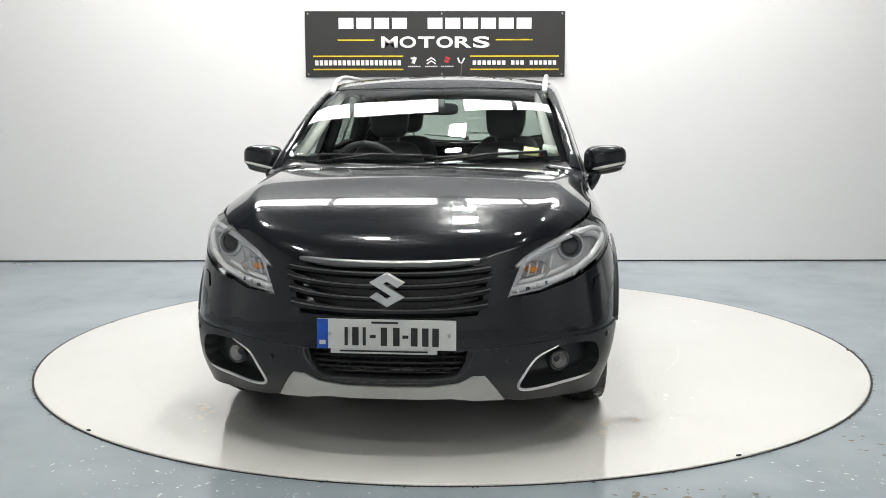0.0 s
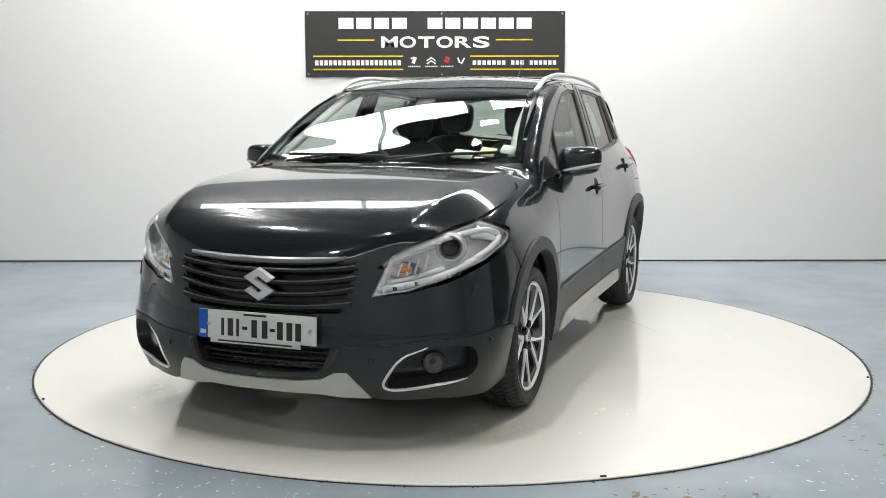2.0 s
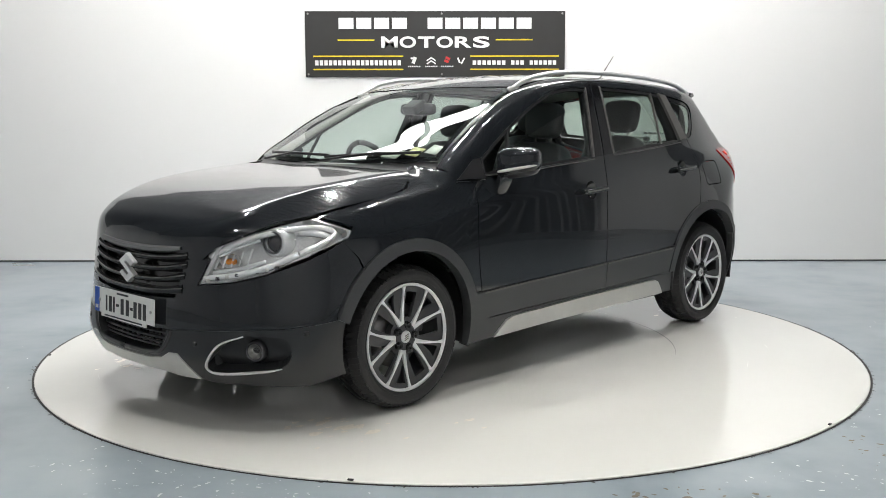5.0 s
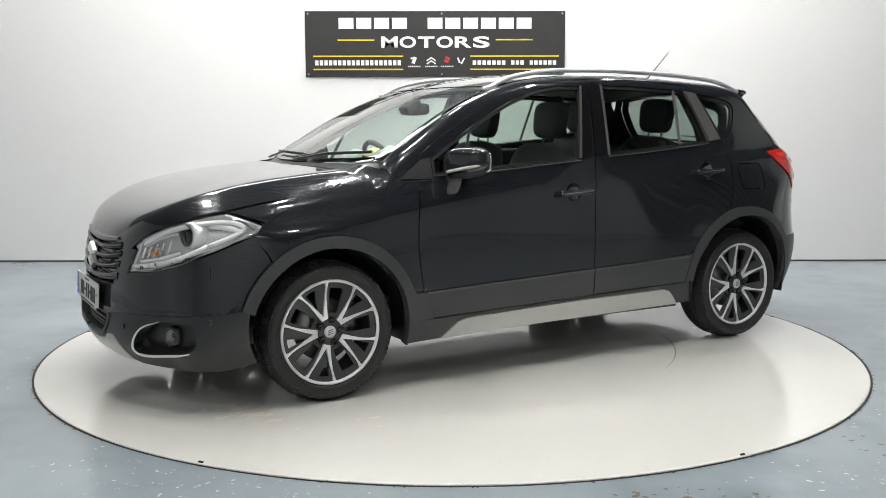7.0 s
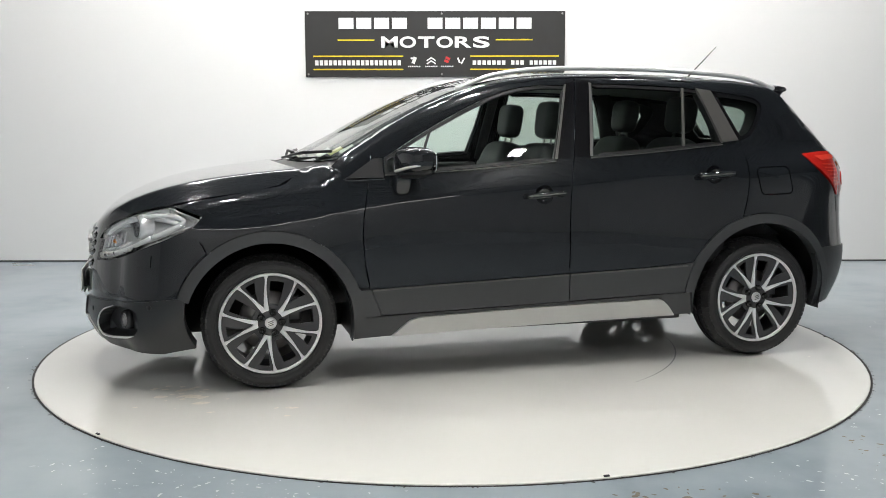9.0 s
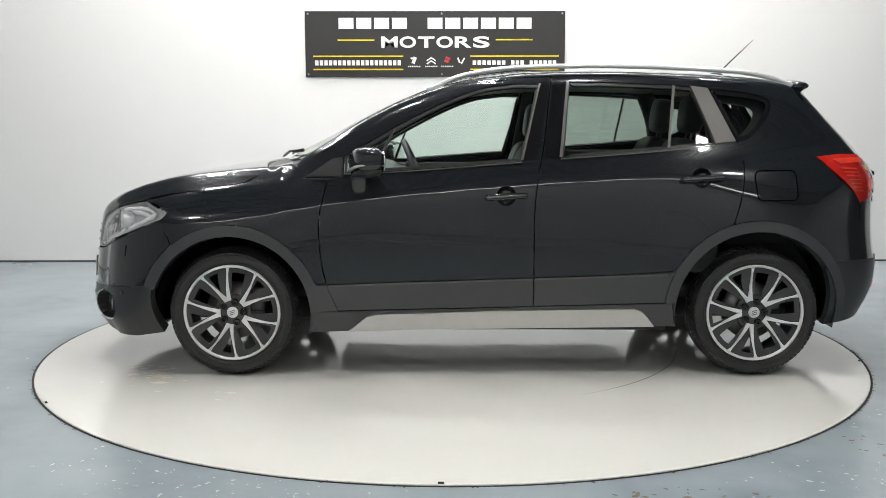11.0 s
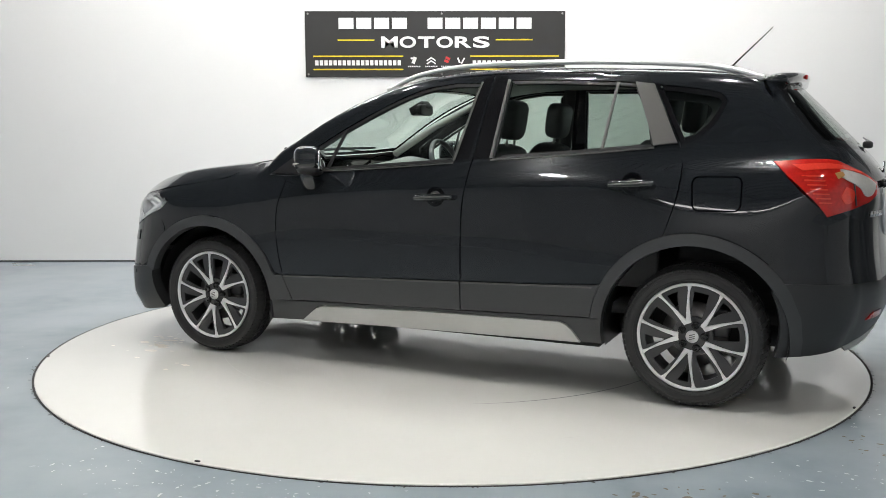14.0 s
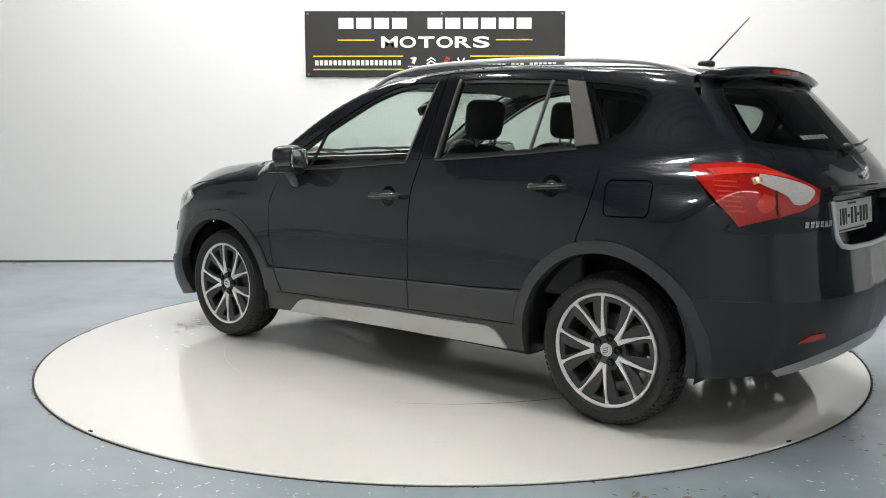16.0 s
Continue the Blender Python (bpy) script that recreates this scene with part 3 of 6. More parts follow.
def floor_gap():
    R = 2.236
    bm = bmesh.new()
    spin(bm, [(R - 0.004, -0.003), (R + 0.008, -0.003), (R + 0.010, 0.0), (R + 0.010, -0.03)], "z", 160)
    tagged(part("trim", bm, GAP), "thin dark gap around the turntable", "floor trim", kind="structure")


def floor_marks():
    """Chipped edge, rubbed specks and dried dirt on the floor round the turntable."""
    rnd = random.Random(11)

    def flake(bm, x, y, rr, z):
        n = 7
        turn = rnd.uniform(0, 3)
        vs = []
        for i in range(n):
            a = 2 * math.pi * i / n
            u, v = rr * rnd.uniform(0.5, 1.4) * 1.7 * math.cos(a), rr * rnd.uniform(0.4, 1.2) * math.sin(a)
            vs.append(bm.verts.new((x + u * math.cos(turn) - v * math.sin(turn), y + u * math.sin(turn) + v * math.cos(turn), z)))
        bm.faces.new(vs)

    bm = bmesh.new()
    for k in range(150):
        a = radians(rnd.uniform(-170, 10))
        rad = 2.247 + abs(rnd.gauss(0, 0.006))
        flake(bm, rad * math.cos(a), rad * math.sin(a), rnd.uniform(0.002, 0.007), 0.0005 + 0.0001 * (k % 8))
    tagged(part("edge_chips", bm, GAP, smooth=False), "dark chips along the edge of the floor paint", "floor marks", kind="stuff")
    for label, material, spots, size in (
            ("pale rubbed specks in the floor paint", SCUFF, ((-0.81, -2.25, 0.30, 0.07, 70), (-1.25, -2.02, 0.25, 0.08, 40), (1.3, -2.15, 0.3, 0.08, 40), (1.85, -1.6, 0.2, 0.1, 30), (-2.6, -0.6, 0.3, 0.4, 24), (2.8, -0.3, 0.3, 0.5, 24)), 0.0026),
            ("dried brown dirt marks on the floor paint", DIRT, ((0.78, -2.33, 0.10, 0.05, 26), (1.62, -1.86, 0.05, 0.12, 22), (2.35, -0.9, 0.1, 0.2, 10), (-2.2, -1.35, 0.15, 0.15, 8)), 0.0042)):
        bm = bmesh.new()
        for x, y, sx, sy, num in spots:
            for k in range(num):
                px, py = x + rnd.gauss(0, sx), y + rnd.gauss(0, sy)
                if math.hypot(px, py) > 2.27:
                    flake(bm, px, py, abs(rnd.gauss(0, size)) + 0.0015, 0.0015 + 0.0001 * (k % 9))
        tagged(part("floor_specks", bm, material, smooth=False), label, "floor marks", kind="stuff")


# ---------------------------------------------------------------- the car
CAR = tagged(new("car"), "black five-door crossover car with grey plastic cladding", "car")
WF, WR = (1.30, 0.312), (-1.30, 0.314)


def clad_top(x):
    return 0.491 - 0.0344 * x


def clad_low(x):
    return 0.351 - 0.0264 * x


def sill_low(x):
    return 0.235 - 0.0165 * x


FRONT_SEAM = bend(xz((0.77, 0.331), (0.823, 0.46), (0.853, 0.62), (0.856, 0.787), (0.832, 0.92), (0.813, 1.03), (0.80, 1.105)))
B_SEAM = bend(xz((-0.199, 0.353), (-0.199, 0.60), (-0.203, 0.85), (-0.225, 1.02), (-0.25, 1.15), (-0.295, 1.502)))
C_SEAM = bend(xz((-1.013, 1.474), (-1.052, 1.448), (-1.09, 1.385), (-1.205, 1.17), (-1.229, 1.06), (-1.215, 0.92), (-1.172, 0.772)))
CANT_F = bend(xz((0.80, 1.105), (0.66, 1.195), (0.5, 1.285), (0.3, 1.383), (0.1, 1.45), (-0.1, 1.486), (-0.295, 1.502)))
CANT_R = bend(xz((-0.295, 1.502), (-0.6, 1.502), (-0.9, 1.488), (-1.013, 1.474)))


def upto(line, z, above=True):
    return [p for p in line if (p.z >= z if above else p.z <= z)]


def window_front():
    return bend(xz((0.735, 1.012), (0.40, 1.032), (-0.137, 1.072))) + bend(xz((-0.19, 1.25), (-0.232, 1.447))) + bend(xz((-0.10, 1.449), (0.071, 1.422), (0.256, 1.352), (0.5, 1.228), (0.735, 1.088)))


def window_rear():
    return bend(xz((-0.334, 1.088), (-0.70, 1.115), (-1.096, 1.150))) + bend(xz((-1.085, 1.22), (-1.04, 1.34), (-0.995, 1.432))) + bend(xz((-0.895, 1.442), (-0.6, 1.455), (-0.372, 1.457)))


def window_quarter():
    return bend(xz((-1.078, 1.425), (-1.20, 1.412), (-1.33, 1.392), (-1.375, 1.372), (-1.388, 1.335), (-1.345, 1.25), (-1.28, 1.185), (-1.212, 1.163)))


def shrink(loop, d):
    """A flat loop drawn in by about d."""
    c = sum(loop, Vector()) / len(loop)
    out = []
    m = len(loop)
    area = sum(loop[i].x * loop[(i + 1) % m].z - loop[(i + 1) % m].x * loop[i].z for i in range(m))
    for i, p in enumerate(loop):
        w = loop[(i + 1) % m] - loop[i - 1]
        k = Vector((-w.z, 0, w.x)).normalized() * (d if area > 0 else -d)
        out.append(p + k)
    return out


def band(pts, w, axis="z"):
    """A closed strip of width w along pts."""
    pts = [Vector(p) for p in pts]
    a, b = [], []
    for i, p in enumerate(pts):
        t = (pts[min(i + 1, len(pts) - 1)] - pts[max(i - 1, 0)])
        k = Vector((-t.z, 0, t.x)).normalized() * w / 2
        a.append(p + k)
        b.append(p - k)
    return a + b[::-1]


def body_side(right):
    kw = dict(right=right)
    # front wing
    loop = xz((1.60, 0.83), (1.725, 0.878), (1.594, 0.907), (1.469, 0.927)) + bend(xz((1.33, 0.95), (1.235, 0.965), (1.195, 0.985), (1.155, 1.018), (1.13, 1.038)))
    loop += xz((1.02, 1.062), (0.955, 1.03), (0.935, 0.99), (0.815, 0.985))
    loop += [p for p in FRONT_SEAM[::-1] if 0.47 < p.z < 0.97] + xz((0.83, 0.468), (0.872, 0.468))
    loop += arc(1.30, 0.312, 0.447, 159, 51) + xz((1.60, 0.70), (1.66, 0.765))
    sheet("front_wing", PAINT, CAR, loop, S, **kw)
    # side frame: windscreen pillar and the rail over the doors
    up = [Vector((0.99, 0.715, 1.065)), Vector((0.90, 0.673, 1.115)), Vector((0.70, 0.632, 1.225)), Vector((0.5, 0.600, 1.325)), Vector((0.33, 0.572, 1.40)), Vector((0.2, 0.562, 1.44)), Vector((0, 0.562, 1.49)), Vector((-0.4, 0.562, 1.51)), Vector((-1.0, 0.55, 1.50)), Vector((-1.40, 0.53, 1.47)), Vector((-1.525, 0.52, 1.46))]
    y_at = lambda p: Vector((p.x, Y_RAIL(p.x) + 0.36 * (1.47 - p.z), p.z))
    low = [y_at(p) for p in (xz((0.955, 1.032), (0.935, 0.99), (0.815, 0.985)) + CANT_F + CANT_R + C_SEAM[1:8] + xz((-1.20, 1.425), (-1.40, 1.405), (-1.545, 1.40)))]
    low[0].y, low[1].y, low[2].y = 0.78, 0.80, 0.81
    sheet("side_frame", PAINT, CAR, bend(up, 3) + low[::-1], (0.12, 0.75, 0.65), **kw)
    # doors
    low_f = [p for p in FRONT_SEAM if p.z > clad_top(p.x)]
    wf, wr, wq = window_front(), window_rear(), window_quarter()
    loop = low_f[:-1] + CANT_F + [p for p in B_SEAM[::-1] if p.z > clad_top(-0.2)][1:] + xz((-0.199, clad_top(-0.199)), (0.30, clad_top(0.3)), (0.828, clad_top(0.828)))
    door = sheet("front_door", PAINT, CAR, loop, S, step=0.024, holes=[wf, arc(-0.062, 0.902, 0.046, 0, 345, 23)], **kw)
    loop = [p for p in B_SEAM if p.z > clad_top(-0.2)][:-1] + CANT_R + C_SEAM[1:] + arc(-1.30, 0.325, 0.455, 73, 27) + xz((-0.60, clad_top(-0.6)), (-0.199, clad_top(-0.199)))
    door2 = sheet("rear_door", PAINT, CAR, loop, S, step=0.024, holes=[wr, arc(-1.018, 0.988, 0.046, 0, 345, 23)], **kw)
    # cladding on the doors
    loop = [p for p in FRONT_SEAM if p.z < clad_top(p.x)] + xz((0.828, clad_top(0.828)), (0.3, clad_top(0.3)), (-0.199, clad_top(-0.199)), (-0.199, 0.354))
    sheet("cladding", CLAD, door, loop, S, "matt grey plastic door cladding", off=0.008, thick=0.02, **kw)
    loop = xz((-0.199, 0.356), (-0.199, clad_top(-0.199)), (-0.60, clad_top(-0.6))) + arc(-1.30, 0.325, 0.455, 27, 6.5, 8) + xz((-0.845, clad_low(-0.845)))
    sheet("cladding", CLAD, door2, loop, S, "matt grey plastic door cladding", off=0.008, thick=0.02, **kw)
    # highlight along the cladding's top, put in as a thin paler strip
    for x0, x1, d in ((0.815, -0.193, door), (-0.205, -0.855, door2)):
        sheet("cladding_edge", TRIM, d, band(xz((x0, clad_top(x0) - 0.005), (x1, clad_top(x1) - 0.005)), 0.007), S, off=0.012, thick=0.008, gap=0, step=0.02, **kw)
    # glass
    sheet("window", GLASS, door, shrink(wf, -0.006), S, "clear green-tinted glass", off=-0.008, thick=0, gap=0, **kw).visible_shadow = False
    sheet("window", PRIVACY, door2, shrink(wr, -0.006), S, "dark privacy glass", off=-0.008, thick=0, gap=0, **kw).visible_shadow = False
    for w, d in ((wf, door), (wr, door2)):
        sheet("window_seal", SATIN_BLACK, d, w, S, holes=[shrink(w, 0.014)], off=-0.004, thick=0.02, gap=0, step=0.02, **kw)
    # black and satin pillars, dividers
    sheet("pillar_cover", GLOSS_BLACK, door, xz((-0.143, 1.075), (-0.222, 1.078), (-0.292, 1.49), (-0.24, 1.47)), S, off=0.002, thick=0.006, **kw)
    sheet("pillar_cover", GLOSS_BLACK, door2, xz((-0.238, 1.083), (-0.325, 1.088), (-0.368, 1.48), (-0.302, 1.492)), S, off=0.002, thick=0.006, **kw)
    sheet("pillar_trim", TRIM, door2, xz((-0.322, 1.088), (-0.342, 1.09), (-0.384, 1.462), (-0.366, 1.466)), S, off=0.005, thick=0.008, step=0.02, **kw)
    sheet("pillar_trim", TRIM, door, xz((-0.132, 1.075), (-0.150, 1.075), (-0.243, 1.455), (-0.229, 1.455)), S, off=0.005, thick=0.008, step=0.02, **kw)
    sheet("pillar_trim", TRIM, door2, xz((-1.092, 1.150), (-1.200, 1.163), (-1.145, 1.28), (-1.074, 1.428), (-0.982, 1.440), (-1.022, 1.34), (-1.068, 1.22)), S, "wide satin grey trim", off=0.010, thick=0.016, **kw)
    sheet("window_divider", TRIM, door2, xz((-0.855, 1.135), (-0.872, 1.136), (-0.915, 1.442), (-0.897, 1.444)), S, off=0.002, thick=0.012, step=0.02, **kw)
    sheet("window_divider", SATIN_BLACK, door, xz((0.565, 1.024), (0.590, 1.022), (0.505, 1.225), (0.482, 1.236)), S, off=0.002, thick=0.012, step=0.02, **kw)
    for line, d in ((((0.74, 1.006), (0.40, 1.022), (-0.14, 1.064)), door), (((-0.328, 1.080), (-0.7, 1.107), (-1.10, 1.143)), door2)):
        sheet("belt_strip", TRIM, d, band(bend(xz(*line)), 0.010), S, "satin grey window strip", off=0.006, thick=0.012, step=0.02, **kw)
    sheet("mirror_sail", SATIN_BLACK, door, xz((0.932, 0.992), (0.742, 0.992), (0.742, 1.09), (0.79, 1.088)), S, "matt black triangle", off=0.004, thick=0.014, **kw)
    sheet("belt_strip", CHROME, door, band(bend(xz((0.935, 0.985), (0.84, 0.983), (0.74, 0.988))), 0.008), S, off=0.006, thick=0.01, step=0.02, **kw)
    # quarter panel
    quarter = xz((-1.229, 1.06), (-1.205, 1.17)) + [p for p in C_SEAM[::-1] if p.z > 1.18][:-6] + xz((-1.20, 1.425), (-1.40, 1.405), (-1.545, 1.40), (-1.585, 1.35)) + bend(xz((-1.60, 1.32), (-1.684, 1.20), (-1.735, 1.165), (-1.745, 1.082)), 4)
    quarter += xz((-1.62, 1.093)) + bend(xz((-1.66, 1.03), (-1.74, 0.95), (-1.835, 0.868)), 4) + xz((-1.80, 0.76), (-1.70, 0.69), (-1.62, 0.655)) + arc(-1.30, 0.325, 0.455, 133, 75)[1:]
    quarter += [p for p in C_SEAM[::-1] if p.z < 1.05]
    fuel = []
    for cx, cz, a0 in ((-1.306, 0.994, 0), (-1.456, 0.996, 90), (-1.458, 0.908, 180), (-1.314, 0.906, 270)):
        fuel += arc(cx, cz, 0.028, a0, a0 + 90, 6)
    panel = sheet("rear_quarter", PAINT, CAR, quarter, S, step=0.024, holes=[wq] + ([] if right else [fuel]), **kw)
    if not right:
        sheet("fuel_flap", PAINT, panel, fuel, S, gap=0.0035)
    sheet("window", PRIVACY, panel, shrink(wq, -0.005), S, "dark privacy glass", off=-0.006, thick=0, gap=0, **kw).visible_shadow = False
    sheet("window_seal", GLOSS_BLACK, panel, wq, S, holes=[shrink(wq, 0.022)], off=-0.004, thick=0.01, gap=0, step=0.02, **kw)
    mid = Vector((-1.232, 0, 1.305))
    sheet("quarter_lining", CABIN, panel, [mid + (p - mid) * 1.12 for p in wq], S, holes=[[mid + (p - Vector((-1.245, 0, 1.31))) * 0.66 for p in wq]], off=-0.055, thick=0.01, gap=0, **kw)
    # wheel arch mouldings
    loop = arc(1.30, 0.312, 0.447, 159, 20, 26) + arc(1.30, 0.312, 0.392, 19, 194, 34) + xz((0.91, 0.216), (0.905, 0.325), (0.77, 0.331), (0.823, 0.46), (0.826, clad_top(0.826)), (0.872, clad_top(0.872)))
    sheet("arch_moulding", CLAD, CAR, loop, S, "matt grey wheel arch moulding", off=0.012, thick=0.05, gap=0.001, **kw)
    loop = arc(-1.30, 0.325, 0.455, 6.5, 152, 26) + xz((-1.742, 0.44), (-1.75, 0.34), (-1.742, 0.268)) + arc(-1.30, 0.325, 0.402, 188, -10, 38) + xz((-0.90, 0.27), (-0.885, 0.374), (-0.845, 0.374))
    sheet("arch_moulding", CLAD, CAR, loop, S, "matt grey wheel arch moulding", off=0.012, thick=0.05, gap=0.001, **kw)
    # sill
    loop = xz((0.905, 0.325), (0.905, 0.217), (0.72, 0.224), (0.675, 0.262), (0.63, 0.298), (0.58, 0.312)) + xz((0, 0.332), (-0.70, 0.343), (-0.735, 0.33), (-0.765, 0.30), (-0.80, 0.252), (-0.90, 0.252), (-0.885, 0.372), (-0.199, 0.352), (0.77, 0.327))
    sheet("sill_cladding", CLAD, CAR, loop, S, "matt grey sill cladding", off=0.0, thick=0.05, gap=0.002, **kw)
    loop = xz((0.72, 0.224), (0.675, 0.262), (0.63, 0.298), (0.58, 0.312), (0, 0.332), (-0.70, 0.343), (-0.735, 0.33), (-0.765, 0.30), (-0.80, 0.252), (-0.2, 0.243), (0.3, 0.235))
    sheet("sill_insert", SILVER, CAR, loop, S, "silver plastic sill insert", off=0.010, thick=0.05, gap=0.001, **kw)
    sg = -1 if right else 1
    # door handles
    for x, z, d in ((-0.062, 0.902, door), (-1.018, 0.988, door2)):
        q, m = on_skin((x, 0, z), S)
        bm = bmesh.new()
        superball(bm, q + Vector((0, 0.034, 0)), (0.105, 0.011, 0.014), 0.5, 0.6, Euler((0, radians(4), 0)).to_matrix())
        for dx in (-0.085, 0.085):
            superball(bm, q + Vector((dx, 0.016, 0)), (0.016, 0.022, 0.012), 0.6, 0.6, nu=12, nv=8)
        h = part("handle", bm, PAINT, d)
        bm = bmesh.new()
        superball(bm, q + Vector((0, 0.044, 0.001)), (0.098, 0.004, 0.0035), 0.5, 0.6, Euler((0, radians(4), 0)).to_matrix(), nu=16, nv=8)
        h2 = part("handle_strip", bm, TRIM, h)
        bm = bmesh.new()
        rings = []
        for rad, dep in ((0.049, -0.006), (0.045, -0.014), (0.034, -0.030), (0.012, -0.038)):
            rings.append([bm.verts.new(q + m * dep + Vector((rad * math.cos(2 * math.pi * i / 26), 0, rad * math.sin(2 * math.pi * i / 26)))) for i in range(26)])
        for p0, p1 in zip(rings, rings[1:]):
            for i in range(26):
                bm.faces.new((p0[i], p1[i], p1[(i + 1) % 26], p0[(i + 1) % 26]))
        bm.faces.new(rings[-1])
        bmesh.ops.recalc_face_normals(bm, faces=bm.faces)
        h3 = part("handle_cup", bm, PAINT, d)
        if right:
            for o in (h, h2, h3):
                o.data.transform(Matrix.Diagonal((1, -1, 1, 1)))
                o.data.flip_normals()
    # door mirror
    root = new("door_mirror")
    root.parent = CAR

    def egg(p):
        k = 1 + 0.25 * p.y / 0.11
        return Vector((p.x * (1.0 if p.x < 0 else 1.25), p.y, p.z * (1.04 - 0.16 * (p.y / 0.11)) + 0.012 * (p.y / 0.11)))
    bm = bmesh.new()
    superball(bm, (0.612, 0.885, 1.073), (0.062, 0.108, 0.068), 0.62, 0.62, Euler((0, 0, radians(22))).to_matrix(), 36, 18, egg)
    a = part("mirror_cap", bm, PAINT, root)
    bm = bmesh.new()
    superball(bm, (0.614, 0.888, 1.041), (0.066, 0.103, 0.011), 0.7, 0.62, Euler((radians(4), 0, radians(22))).to_matrix(), 36, 12, egg)
    b = part("indicator_strip", bm, WHITE_LENS, root, "clear indicator lens with silver strip")
    bm = bmesh.new()
    superball(bm, (0.610, 0.882, 1.020), (0.056, 0.094, 0.024), 0.7, 0.7, Euler((0, 0, radians(22))).to_matrix(), 30, 12, egg)
    c = part("mirror_base", bm, SATIN_BLACK, root)
    bm = bmesh.new()
    superball(bm, (0.556, 0.868, 1.071), (0.006, 0.088, 0.053), 0.5, 0.5, Euler((0, 0, radians(22))).to_matrix(), 30, 12)
    e = part("mirror_glass", bm, CHROME, root)
    bm = bmesh.new()
    superball(bm, (0.66, 0.822, 0.965), (0.042, 0.030, 0.066), 0.7, 0.7, Euler((radians(-28), 0, 0)).to_matrix(), 20, 10)
    g = part("mirror_arm", bm, PAINT, root)
    if right:
        for o in (a, b, c, e, g):
            o.data.transform(Matrix.Diagonal((1, -1, 1, 1)))
            o.data.flip_normals()
    # roof rail
    pts = []
    for x, y, lift in ((0.30, 0.560, 0.0), (0.22, 0.562, 0.020), (0.12, 0.565, 0.034), (-0.10, 0.570, 0.040), (-0.45, 0.570, 0.038), (-0.8, 0.566, 0.038), (-1.1, 0.556, 0.036), (-1.30, 0.543, 0.030), (-1.42, 0.533, 0.016), (-1.50, 0.526, 0.0)):
        q, m = on_skin((x, y, 0), T)
        pts.append(q + Vector((0, 0.012, lift * 0.78)))
    pts = bend(pts, 5)
    bm = bmesh.new()
    tube(bm, pts, 0.0145, 12, 0.85)
    r = part("roof_rail", bm, RAIL, CAR, "satin aluminium roof rail")
    feet = []
    for q in (pts[1], pts[-2]):
        bm = bmesh.new()
        superball(bm, q - Vector((0, 0, 0.010)), (0.05, 0.014, 0.016), 0.7, 0.7, nu=16, nv=8)
        feet.append(part("rail_foot", bm, RAIL, r))
    if right:
        for o in (r, *feet):
            o.data.transform(Matrix.Diagonal((1, -1, 1, 1)))
            o.data.flip_normals()
    # wheel arch liner
    for cx, cz, rad in ((1.30, 0.312, 0.39), (-1.30, 0.325, 0.40)):
        bm = bmesh.new()
        rows = []
        for i in range(25):
            a = radians(-12 + 204 * i / 24)
            rows.append([bm.verts.new((cx + rad * math.cos(a), sg * y, cz + rad * math.sin(a))) for y in (0.80, 0.50)])
        for p, q in zip(rows, rows[1:]):
            bm.faces.new((p[0], p[1], q[1], q[0]))
        bm.faces.new([p[1] for p in rows])
        part("arch_liner", bm, SATIN_BLACK, CAR)


